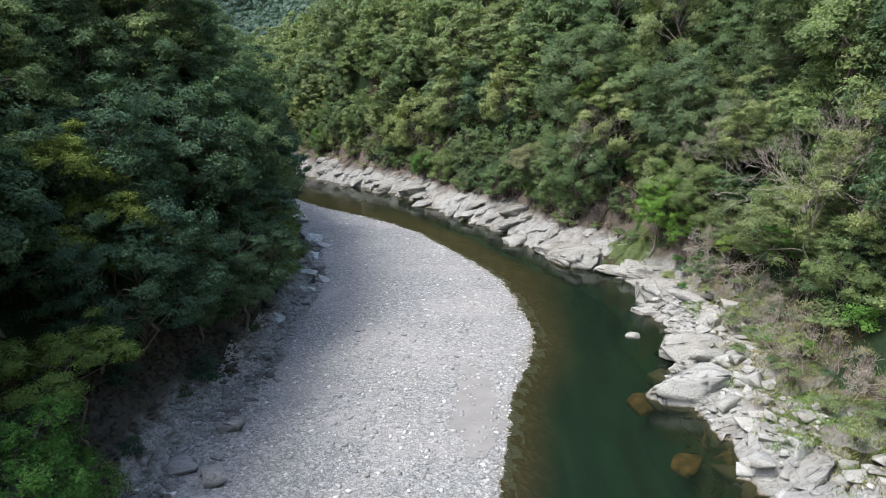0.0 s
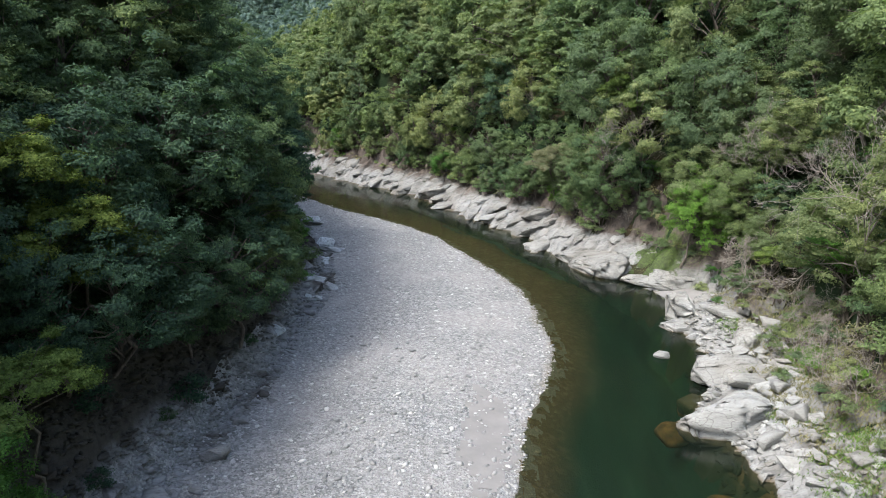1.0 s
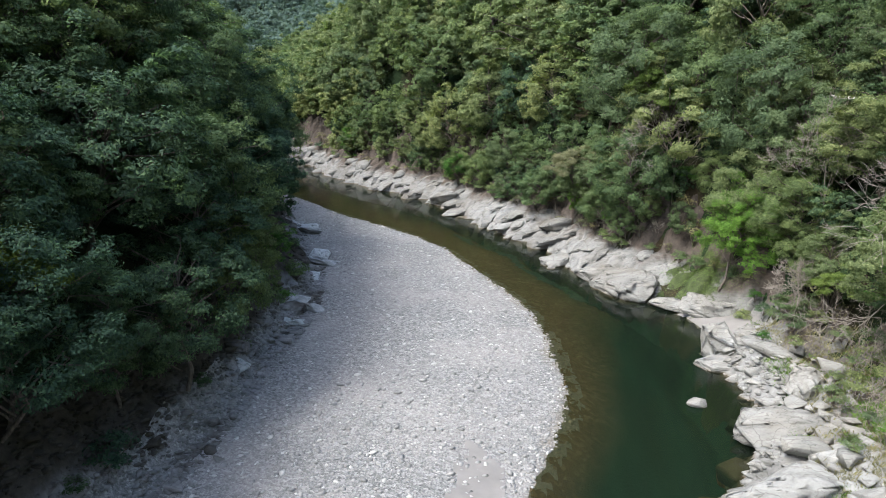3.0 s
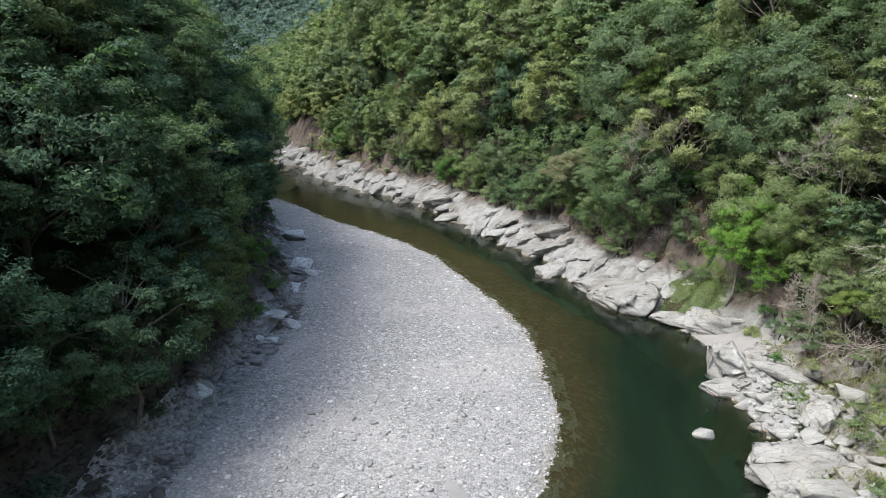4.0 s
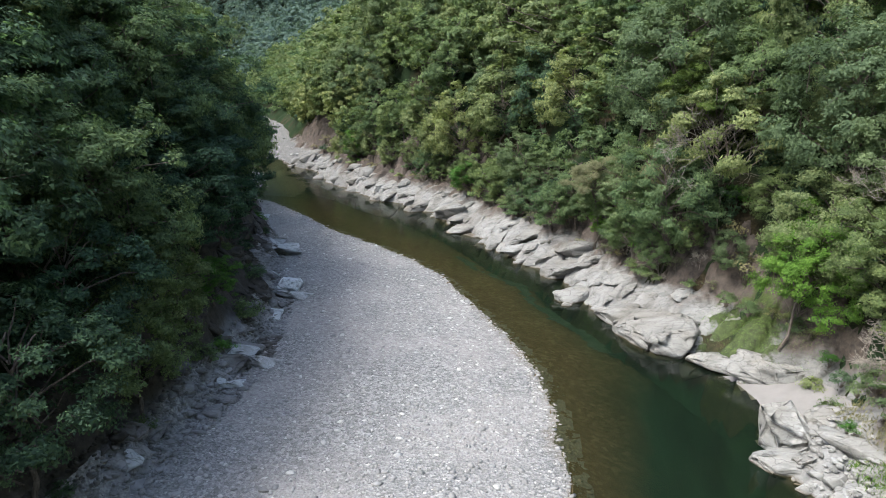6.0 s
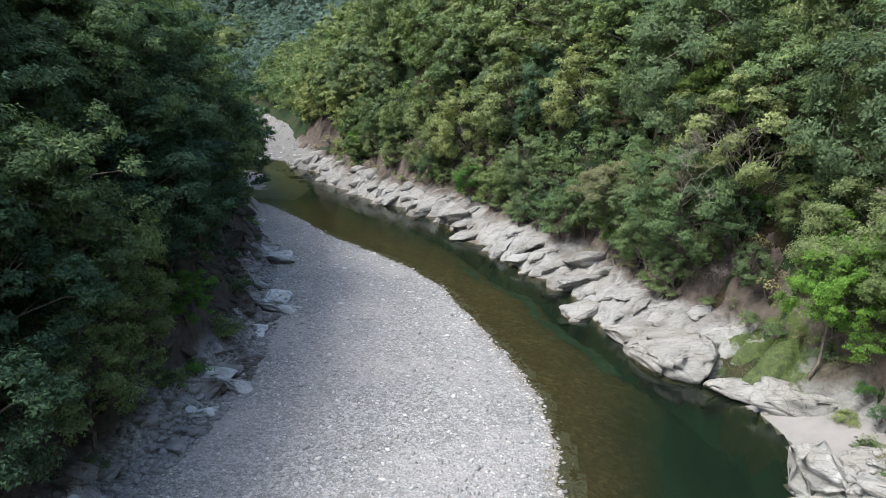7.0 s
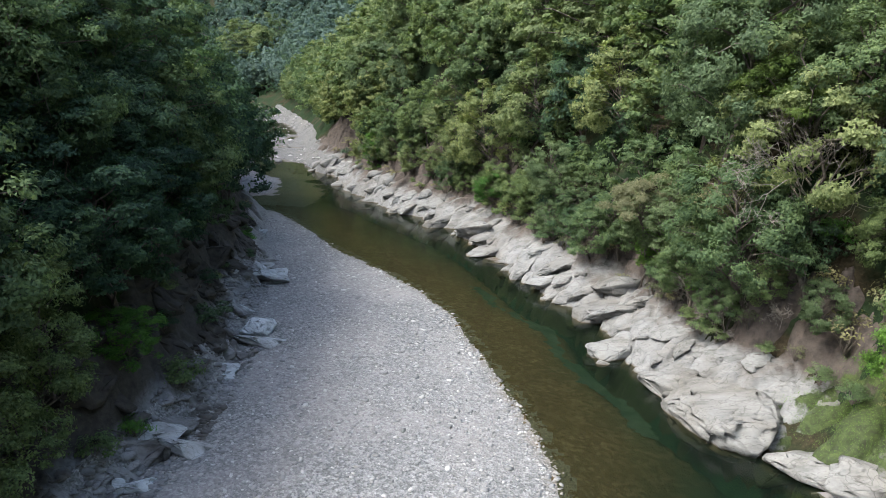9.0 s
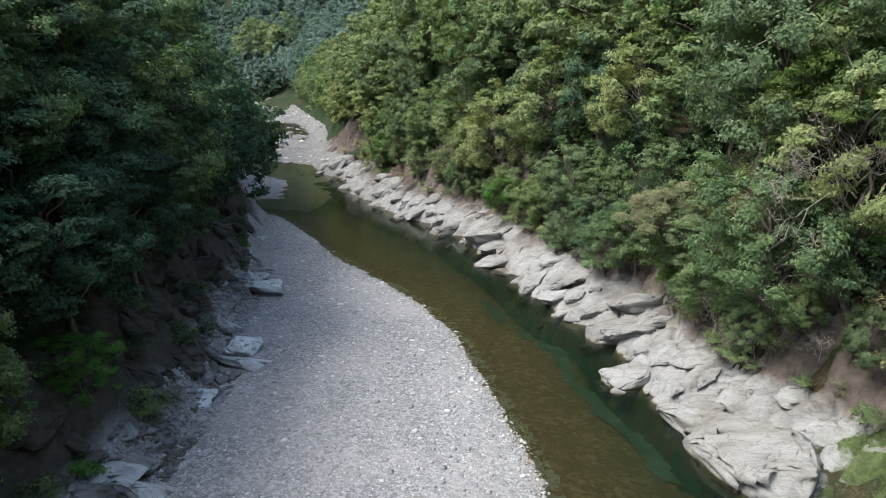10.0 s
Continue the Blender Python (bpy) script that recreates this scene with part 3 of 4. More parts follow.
def pattern(k, level, group):
    """The pattern tree of a kind, at a fineness: 0 near, 1 middle."""
    key = (k, level, group)
    if key not in patterns:
        _, mat, form, label = KINDS[k]
        clumps, per, leaf = FINE[level]
        if KINDS[k][0] == "tan":
            clumps = int(clumps * 0.7)
        patterns[key] = tree_kind("tree", form, 100 + 17 * k + 3 * level, mat, label, clumps, per, leaf, WOODS[group])
    return patterns[key]


def scatter(n, box, gap, test, seed):
    """Random places in a box, no two nearer than gap, that pass the test."""
    r = np.random.default_rng(seed)
    x, y = r.uniform(box[0], box[1], n), r.uniform(box[2], box[3], n)
    ok = test(x, y)
    x, y = x[ok], y[ok]
    out, cells = [], {}
    for p in zip(x, y):
        key = (int(p[0] // gap), int(p[1] // gap))
        if all(math.hypot(p[0] - q[0], p[1] - q[1]) >= gap for i in (-1, 0, 1) for j in (-1, 0, 1) for q in cells.get((key[0] + i, key[1] + j), ())):
            cells.setdefault(key, []).append(p)
            out.append(p)
    return out


def left_of(x, y):
    return -side(LEFT_EDGE, x, y)


def right_of(x, y):
    return side(RIGHT_EDGE, x, y) - bench(y)


def off_road(x, y):
    """Whether a place is clear of the road's edge on the slope."""
    t = np.clip(((x - 23.5) * 4.3 + (y - 59.5) * -17.5) / (4.3 ** 2 + 17.5 ** 2), 0, 1)
    return np.hypot(x - 23.5 - 4.3 * t, y - 59.5 + 17.5 * t) > 1.1


r = np.random.default_rng(11)
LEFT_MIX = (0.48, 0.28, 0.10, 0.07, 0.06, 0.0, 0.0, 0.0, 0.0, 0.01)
# Lighter leaf kinds higher up stand in for sun and haze there.
LEFT_TOP_MIX = (0.2, 0.12, 0.3, 0.13, 0.15, 0.07, 0.03, 0.0, 0.0, 0.0)
RIGHT_MIX = (0.05, 0.0, 0.27, 0.10, 0.13, 0.31, 0.13, 0.01, 0.0, 0.0)
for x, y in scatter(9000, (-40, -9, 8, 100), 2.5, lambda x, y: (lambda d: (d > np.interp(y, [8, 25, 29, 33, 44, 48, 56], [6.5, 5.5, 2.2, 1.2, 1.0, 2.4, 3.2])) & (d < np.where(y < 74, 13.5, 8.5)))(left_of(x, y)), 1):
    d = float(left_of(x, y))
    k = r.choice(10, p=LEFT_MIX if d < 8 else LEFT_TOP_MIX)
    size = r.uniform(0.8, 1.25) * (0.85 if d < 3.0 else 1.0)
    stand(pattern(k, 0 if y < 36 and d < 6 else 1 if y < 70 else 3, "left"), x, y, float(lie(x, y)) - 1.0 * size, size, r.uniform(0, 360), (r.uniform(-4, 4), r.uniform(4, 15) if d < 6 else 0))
def foot_of(y):
    """How far above the rock shore the trees begin."""
    return np.interp(y, [50, 60, 66, 72, 130], [0.6, 0.7, 0.3, 0.2, 0.2])


for x, y in scatter(22000, (-60, 60, 14, 150), 3.25, lambda x, y: (lambda d: (d > foot_of(y)) & (d < np.where(y < 84, 14.0, 8.0)) & (y < 128))(right_of(x, y)) & off_road(x, y), 2):
    d = float(right_of(x, y))
    k = r.choice(10, p=RIGHT_MIX)
    size = r.choice((0.8, 1.0, 1.25, 1.55)) * r.uniform(0.9, 1.1) * (0.62 if d < 2.2 else 1.0)
    stand(pattern(k, 0 if 40 < y < 62 and d < 4.5 else 1 if y < 80 else 3, "right"), x, y, float(lie(x, y)) - 1.2 * size, size, r.uniform(0, 360), (r.uniform(-4, 4), r.uniform(-9, -2) if d < 6 else 0), r.uniform(0.85, 1.15))
for x, y in scatter(9000, (-40, 45, 46, 126), 1.9, lambda x, y: (lambda d, f: (d > f) & (d < f + 1.3) & ((y < 56.5) | (y > 64)))(right_of(x, y), foot_of(y) - 0.5), 12):
    k = r.choice((2, 3, 5, 9), p=(0.4, 0.2, 0.34, 0.06))
    stand(pattern(int(k), 1 if y < 78 else 3, "right"), x, y, float(lie(x, y)) - 0.9, r.uniform(0.34, 0.58), r.uniform(0, 360), (r.uniform(-6, 6), r.uniform(-16, -6)))

# trees that stand out by themselves
STANDOUT = [(9, 0, "right", 18.2, 57.3, 0.72, 1.1), (8, 1, "right", 9.3, 76.2, 0.8, 1.0), (8, 1, "right", 12.6, 70.8, 0.6, 1.0), (7, 1, "right", 16.0, 68.8, 0.85, 1.1),
            (9, 0, "right", 22.6, 43.0, 0.75, 0.6), (9, 0, "right", 25.6, 42.2, 0.8, 0.65), (7, 1, "right", 20.8, 47.4, 0.42, 0.9), (9, 1, "right", -2.6, 95.6, 0.55, 0.7),
            (5, 0, "right", 20.8, 60.0, 1.3, 1.1), (5, 0, "right", 13.9, 72.3, 1.45, 1.1), (6, 1, "right", 16.4, 66.0, 1.1, 1.1),
            (5, 1, "right", 22.0, 57.4, 0.8, 1.1), (2, 1, "right", 23.0, 53.2, 0.75, 1.1), (6, 1, "right", 24.0, 49.6, 0.8, 1.05), (2, 1, "right", 25.0, 46.2, 0.75, 1.1),
            (6, 3, "right", -119, 299, 2.2, 1.1), (6, 3, "right", -126, 303, 2.5, 1.1), (5, 3, "right", -112, 297, 1.9, 1.2), (6, 3, "right", -133, 306, 2.1, 1.1),
            (7, 0, "left", -15.7, 29.2, 0.85, 0.9), (7, 0, "left", -17.3, 28.3, 0.9, 0.9), (7, 0, "left", -14.9, 30.9, 0.8, 0.85), (7, 0, "left", -13.9, 23.2, 0.75, 0.85), (9, 0, "left", -13.2, 19.5, 0.75, 0.9),
            (9, 1, "left", -12.9, 55.4, 0.45, 0.8), (2, 1, "left", -17.9, 66.6, 1.15, 1.1), (2, 1, "left", -17.0, 56.0, 1.05, 1.1), (4, 1, "left", -19.5, 48.0, 1.3, 1.15)]
for k, level, group, x, y, size, tall in STANDOUT:
    stand(pattern(k, level, group), x, y, float(lie(x, y)) - 0.1, size, 40 * k + 7 * x, (0, -5 if group == "right" else 5), tall)
for root in patterns.values():
    drop(root)


def bare_tree(name, seed, x, y, high, spread, label, category="tree", levels=4):
    v, f = bare_form(seed, high, spread, levels)
    root = tagged(new(name), label, category, "bare trees and shrubs")
    root.matrix_world = pose(x, y, float(lie(x, y)), 0, 0, seed * 50)
    part("trunk", mesh_of("trunk", v, f, DEAD_BARK, True), root)
    return root


bare_tree("bare_tree", 3, 22.2, 53.6, 9.5, 0.42, "bleached leafless tree at the forest edge", levels=6)
bare_tree("bare_tree", 4, 21.8, 39.5, 12.5, 0.45, "bleached leafless tree with long drooping branches", levels=6)
bare_tree("bare_tree", 30, 16.2, 66.3, 10.5, 0.45, "leafless pale branches among green trees", levels=6)
bare_tree("bare_tree", 8, 19.6, 50.0, 5.0, 0.6, "grey twiggy leafless tree over the rocks", levels=6)
for k, (x, y) in enumerate(scatter(300, (17, 28, 22, 46), 1.7, lambda x, y: (lambda d: (d > -2.2) & (d < 2.0))(right_of(x, y)), 9)[:26]):
    bare_tree("bare_shrub", 20 + k, x, y, 2.6 + 0.25 * (k % 5), 0.75, "grey leafless shrub with fine twigs on dry grass", "shrub")


for k, (x, y) in enumerate(scatter(1600, (-24, 17, 56, 112), 1.7, lambda x, y: (lambda d: (d > 0.1) & (d < 1.9))(right_of(x, y)), 10)[:48]):
    bare_tree("bare_shrub", 60 + k, x, y, 1.9 + 0.25 * (k % 4), 0.8, "dry brownish leafless shrub on the rock face", "shrub")


def shrub_kind(seed, mat, label, clumps=24, per=44, leaf=0.115):
    r = np.random.default_rng(seed)
    d = r.normal(0, 1, (clumps, 3))
    d /= np.linalg.norm(d, axis=1, keepdims=True)
    d[:, 2] = np.abs(d[:, 2])
    centres = d * np.array((0.9, 0.9, 0.8)) * r.uniform(0.5, 1.0, (clumps, 1)) + np.array((0, 0, 0.35))
    root = tagged(new("shrub"), label, "shrub", "shrubs at the forest edge")
    v, f = leaf_cloud(centres, d, r.uniform(0.3, 0.5, clumps), 0.5, per, leaf, r)
    part("crown", mesh_of("crown", v, f, mat), root)
    wood = join([tube(bend((0, 0, -0.3), c, r, 4), 0.03, 0.01, 4) for c in centres[:10]])
    part("stem", mesh_of("stem", *wood, BARK, True), root)
    return root


SHRUBS = [shrub_kind(51, LEAF_MID, "low mid-green shrub at the forest edge"), shrub_kind(52, LEAF_OLIVE, "low olive-green shrub on stony ground"),
          shrub_kind(53, LEAF_BRIGHT, "small bright green shrub at the forest edge"), shrub_kind(54, LEAF_TAN, "dry brownish shrub on stony ground", 14, 20),
          shrub_kind(55, LEAF_DEEP, "low dark green shrub under the trees")]
for x, y in scatter(12000, (-42, 30, 16, 132), 1.1, lambda x, y: (lambda d: (d > np.where(y > 66, foot_of(y) - 1.3, -0.9)) & (d < 3.0))(right_of(x, y)), 4):
    k = r.choice(5, p=(0.3, 0.3, 0.05, 0.3, 0.05))
    stand(SHRUBS[k], x, y, float(lie(x, y)) - 0.3, r.uniform(0.6, 1.1) * (0.9 if right_of(x, y) < 0.3 else 1.4), r.uniform(0, 360))
for x, y in scatter(1500, (-30, -9, 10, 96), 1.9, lambda x, y: (lambda d: (d > 0.9) & (d < 3.2))(left_of(x, y)), 6):
    stand(SHRUBS[r.choice(5, p=(0.2, 0.1, 0.05, 0.1, 0.55))], x, y, float(lie(x, y)) - 0.1, r.uniform(0.5, 1.2), r.uniform(0, 360))
for x, y in scatter(3000, (16, 28, 20, 50), 1.3, lambda x, y: (lambda d: (d > -3.2) & (d < 0.5) & (fbm(x * 0.4, y * 0.4, 120) > -0.05))(right_of(x, y)), 7):
    stand(SHRUBS[r.choice(5, p=(0.22, 0.5, 0.06, 0.17, 0.05))], x, y, float(lie(x, y)) - 0.15, r.uniform(0.4, 0.9), r.uniform(0, 360))
for x, y in scatter(400, (16.5, 23, 52, 58), 0.95, lambda x, y: (lambda d: (d > 2.7) & (d < bench(y) + 0.8))(side(RIGHT_EDGE, x, y)), 15):
    stand(SHRUBS[r.choice(5, p=(0.35, 0.25, 0.05, 0.15, 0.2))], x, y, float(lie(x, y)) - 0.2, r.uniform(0.45, 0.9), r.uniform(0, 360))
for root in SHRUBS:
    drop(root)


def woods(name, spots, mix, label, seed, form=2, low=0.85, top=1.4):
    """Trees too far off or too hidden to tell apart, as one growth."""
    r = np.random.default_rng(seed)
    forms = []
    for k in range(10):
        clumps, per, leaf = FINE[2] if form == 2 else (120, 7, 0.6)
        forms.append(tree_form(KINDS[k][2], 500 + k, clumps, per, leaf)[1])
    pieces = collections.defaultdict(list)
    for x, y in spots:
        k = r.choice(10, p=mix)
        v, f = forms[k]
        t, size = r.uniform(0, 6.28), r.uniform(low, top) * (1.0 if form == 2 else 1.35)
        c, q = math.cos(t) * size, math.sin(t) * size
        pieces[KINDS[k][1] if form == 2 else LEAF_HAZED].append((np.stack([v[:, 0] * c - v[:, 1] * q + x, v[:, 0] * q + v[:, 1] * c + y, v[:, 2] * size + float(lie(x, y)) - 0.3], 1), f))
    for mat, some in pieces.items():
        tagged(new(name, mesh_of(name, *join(some), mat)), label, "woods", kind="stuff")


woods("upper_woods", scatter(12000, (-75, -12, 8, 160), 3.3, lambda x, y: (lambda d: (d > np.where(y < 74, 13.5, 8.5)) & (d < 24) | (d > 1.8) & (d < 24) & (y > 100))(left_of(x, y)), 31), LEFT_TOP_MIX, "dense green woods on the crest of the shaded slope", 71)
woods("upper_woods", scatter(24000, (-95, 60, 8, 240), 3.2, lambda x, y: (lambda d: (d > np.where(y < 84, 14.0, 8.0)) & (d < 28) | (d > 0.3) & (d < 28) & (y > 128))(right_of(x, y)), 32), RIGHT_MIX, "dense mixed green woods on the sunny slope", 72)
# Dark leaf kinds, so the gaps between crowns read as shade.
woods("undergrowth", scatter(16000, (-30, 50, 30, 112), 2.5, lambda x, y: (lambda d: (d > foot_of(y) + 1.2) & (d < 15))(right_of(x, y)) & off_road(x, y), 14), (0.3, 0.3, 0.4, 0, 0, 0, 0, 0, 0, 0), "undergrowth between the trees, leaves coloured dark for the shaded gaps", 76, 2, 0.32, 0.5)
woods("upper_woods", scatter(8000, (-62, 4, 90, 168), 2.3, lambda x, y: (lambda d: (d > np.where(y < 120, 5.0, 0.8)) & (d < 15))(right_of(x, y)), 38), RIGHT_MIX, "dense mixed green woods on the sunny slope", 77, 2, 0.6, 1.0)
woods("rear_woods", scatter(3000, (-60, 60, -45, 9), 5.2, lambda x, y: ((left_of(x, y) > 7.0) & (left_of(x, y) < 26)) | ((right_of(x, y) > 1.5) & (right_of(x, y) < 24)), 35), RIGHT_MIX, "dense woods on both banks downstream", 75)
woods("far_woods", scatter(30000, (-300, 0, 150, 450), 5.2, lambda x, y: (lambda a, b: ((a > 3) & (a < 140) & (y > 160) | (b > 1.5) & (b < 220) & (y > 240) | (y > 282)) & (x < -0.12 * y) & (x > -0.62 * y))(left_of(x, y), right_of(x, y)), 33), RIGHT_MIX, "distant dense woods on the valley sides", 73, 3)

# ---- boulders ----
def boulder_form(seed, points=11, edge=0.035, rounds=1):
    """A block of rock: the hull of a few random corners, its edges worn."""
    r = np.random.default_rng(seed)
    bm = bmesh.new()
    for _ in range(points):
        d = r.normal(0, 1, 3)
        d /= max(abs(d)) ** 0.65 * np.linalg.norm(d) ** 0.35
        bm.verts.new(d * r.uniform(0.8, 1.0))
    bmesh.ops.convex_hull(bm, input=bm.verts)
    bmesh.ops.delete(bm, geom=[v for v in bm.verts if not v.link_faces], context="VERTS")
    bmesh.ops.dissolve_limit(bm, angle_limit=radians(9), verts=bm.verts, edges=bm.edges)
    bmesh.ops.bevel(bm, geom=bm.edges[:], offset=edge, segments=rounds, affect="EDGES", clamp_overlap=True)
    bmesh.ops.triangulate(bm, faces=bm.faces)
    bm.verts.index_update()
    v = np.array([q.co[:] for q in bm.verts])
    f = np.array([[q.index for q in face.verts] for face in bm.faces])
    bm.free()
    return v, f


# Pale rock, its colour lifted further to offset the left bank's shade.
BLEACHED_LIFTED = rock_material("rock_bleached_lifted", (0.44, 0.475, 0.485), (0.22, 0.24, 0.25), (0.15, 0.14, 0.12), 0.4)
BOULDERS = [mesh_of("boulder", *boulder_form(300 + k), BLOCK) for k in range(9)]
GREY_BOULDERS = [mesh_of("boulder", *boulder_form(330 + k), ROCK_GREY) for k in range(4)]


def boulder(k, x, y, z, sx, sy, sz, rx=0, ry=0, rz=0, label="pale angular river boulder", group="boulders on the rocky shore", grey=False):
    ob = new("boulder", (GREY_BOULDERS if grey else BOULDERS)[k % (4 if grey else 9)])
    ob.matrix_world = pose(x, y, z, rx, ry, rz) @ Matrix.Diagonal((sx, sy, sz, 1))
    return tagged(ob, label, "boulder", group)


def craggy_form(seed, points, cuts, edge=0.09, rib=0.16):
    """A worn boulder: a hull of random corners with ledges, ribs and pits on its faces."""
    r = np.random.default_rng(seed)
    bm = bmesh.new()
    for _ in range(points):
        d = r.normal(0, 1, 3)
        d /= max(abs(d)) ** 0.65 * np.linalg.norm(d) ** 0.35
        bm.verts.new(d * r.uniform(0.82, 1.0))
    bmesh.ops.convex_hull(bm, input=bm.verts)
    bmesh.ops.delete(bm, geom=[v for v in bm.verts if not v.link_faces], context="VERTS")
    bmesh.ops.bevel(bm, geom=bm.edges[:], offset=edge, segments=2, affect="EDGES", clamp_overlap=True)
    bmesh.ops.triangulate(bm, faces=bm.faces)
    bmesh.ops.subdivide_edges(bm, edges=[e for e in bm.edges if e.calc_length() > 0.2], cuts=cuts, use_grid_fill=True)
    bmesh.ops.triangulate(bm, faces=bm.faces)
    bm.verts.index_update()
    bm.normal_update()
    v = np.array([q.co[:] for q in bm.verts])
    n = np.array([q.normal[:] for q in bm.verts])
    f = np.array([[q.index for q in face.verts] for face in bm.faces])
    bm.free()
    a, b = v[:, 0] + 0.6 * v[:, 2], v[:, 1] - 0.7 * v[:, 2]
    top, joint = blocks(a * 1.6 + seed, b * 2.4, seed, 0.5)
    v = v + n * (rib * top + 0.10 * fbm(a * 2.6, b * 2.6, seed + 7) - 0.09 * np.exp(-joint * 7))[:, None]
    return v, f


def great_boulder(seed, x, y, z, sx, sy, sz, rx, ry, rz, label, cuts=9):
    ob = new("boulder", mesh_of("boulder", *craggy_form(seed, cuts + 15, 4), BLOCK))
    ob.matrix_world = pose(x, y, z, rx, ry, rz) @ Matrix.Diagonal((sx, sy, sz, 1))
    return tagged(ob, label, "boulder", "boulders on the rocky shore")


great_boulder(421, 15.9, 50.1, 1.0, 1.15, 1.2, 1.75, -20, -8, 40, "tall upright pale boulder at the water's edge")
great_boulder(402, 18.1, 50.9, 1.3, 1.4, 0.9, 0.75, 0, 4, 10, "flat grey slab beside the upright boulder")
great_boulder(403, 17.9, 48.0, 1.35, 2.0, 0.8, 0.55, 6, 10, -28, "long tilted pale rock slab", 7)
great_boulder(404, 15.9, 48.7, 0.15, 2.1, 1.1, 0.55, 0, -3, -12, "low pale rock shelf at the waterline", 7)
great_boulder(405, 18.0, 43.9, 1.3, 1.15, 0.95, 0.95, 8, 0, 40, "blocky pale boulder on the shore")
great_boulder(406, 15.8, 40.2, 0.65, 2.5, 1.5, 1.15, 0, -5, -8, "broad pale boulder on the shore")
great_boulder(407, 13.7, 35.3, 0.6, 2.9, 1.8, 1.35, 0, -7, -4, "big pale boulder that juts into the river")
great_boulder(408, 12.3, 62.5, 0.35, 3.6, 2.3, 1.25, 6, -6, -52, "large smooth pale slab sloping into the river", 9)
great_boulder(410, 10.3, 65.4, 0.3, 1.9, 1.2, 0.8, 4, -6, -40, "smooth pale slab sloping into the river", 9)
great_boulder(411, 14.9, 58.9, 0.2, 1.8, 1.0, 0.6, 0, -4, -40, "smooth pale slab at the waterline", 9)
great_boulder(412, 17.3, 57.0, 0.7, 2.4, 1.0, 0.85, 0, 4, -16, "grey layered rock at the end of the ledge")
great_boulder(413, 19.9, 56.3, 1.3, 1.5, 0.9, 1.0, 8, 6, -30, "grey layered rock under the shrubs")
great_boulder(409, 7.6, 69.6, 0.2, 1.6, 1.0, 0.75, 0, -8, 20, "pale rounded rock at the waterline")
ochre_nodes = Nodes("rock_ochre")
OCHRE = ochre_nodes.close(ochre_nodes.principled(ochre_nodes.ramp(ochre_nodes.noise(ochre_nodes.place(), 2.0, 5.0), (0.3, (0.05, 0.035, 0.014)), (0.7, (0.20, 0.115, 0.04))), 0.9))
for k, (x, y, s) in enumerate([(11.6, 35.9, 1.1), (11.9, 30.2, 0.8), (13.2, 38.6, 0.8)]):
    ob = new("boulder", mesh_of("boulder", *boulder_form(700 + k, 26, 0.12, 2), OCHRE))
    ob.matrix_world = pose(x, y, (-0.75, -1.1, -0.95)[k], 0, 0, 60 * k) @ Matrix.Diagonal((s * 1.2, s, s * 0.5, 1))
    tagged(ob, "ochre-stained boulder just under the water", "boulder", "sunken boulders")
great_boulder(431, 12.9, 43.9, 0.16, 0.68, 0.42, 0.22, 0, 0, 15, "small white stone standing in deep water")
boulder(8, 15.2, 43.2, 0.1, 0.34, 0.26, 0.25, 0, 0, 70)
boulder(3, 7.0, 68.2, 0.03, 0.45, 0.3, 0.22, 0, 0, 20, "small white stone standing in the water")
boulder(1, 16.4, 44.0, 0.35, 0.85, 0.6, 0.42, 0, 0, -10)
boulder(2, 17.1, 42.8, 0.5, 0.7, 0.6, 0.5, 10, 0, 30)
boulder(6, 17.4, 46.5, 0.45, 1.1, 0.7, 0.4, 5, 0, -20)

# loose blocks on the rocky shore, denser near the water
for x, y in scatter(6000, (11, 25, 20, 58), 0.58, lambda x, y: (lambda d: (d > 0.0) & (d < 0.72 * bench(y)) & (fbm(x * 0.5, y * 0.5, 77) > -0.25 + 0.09 * d))(side(RIGHT_EDGE, x, y)), 41):
    if math.hypot(x - 16.2, y - 49.6) < 2.2 or math.hypot(x - 13.7, y - 35.3) < 2.0 or math.hypot(x - 15.8, y - 40.2) < 1.6 or y > 52:
        continue
    s = float(np.clip(r.lognormal(-0.85, 0.45), 0.22, 1.1))
    boulder(int(r.integers(9)), x, y, float(ledge_height(np.array([x]), np.array([y]))[0]) + 0.16 * s, s * r.uniform(0.9, 1.4), s * r.uniform(0.75, 1.0), s * r.uniform(0.45, 0.75),
            r.uniform(-14, 14), r.uniform(-14, 14), r.uniform(0, 360))

# tilted slabs of the bedrock ledge: the nearest as pieces, the rest joined
SLAB_ROCK = rock_material("rock_slab", (0.205, 0.211, 0.205), (0.112, 0.115, 0.111), (0.13, 0.118, 0.098), 0.5)
CRAGS = [craggy_form(600 + k, 13 + k % 5, 4, 0.03, 0.26) for k in range(10)]
SLABS = [boulder_form(640 + k, 17, 0.03) for k in range(8)]
crag_meshes = [mesh_of("slab", v, f, SLAB_ROCK) for v, f in CRAGS]
spots = scatter(26000, (-40, 19, 22, 148), 1.2, lambda x, y: (lambda d: (d > 0.1) & (d < np.where((y > 55) & (y < 61.5), 2.0, bench(y) + np.where(y > 66, -0.9, -0.6))) & ((y > 57) | (d < 3.0) & (y < 34)) & (np.hypot(x - 12.4, (y - 62.6) * 0.8) > 2.4))(side(RIGHT_EDGE, x, y)), 45)
r.shuffle(spots)
low = ledge_height(np.array([p[0] for p in spots]), np.array([p[1] for p in spots]))
joined, single = [], 0
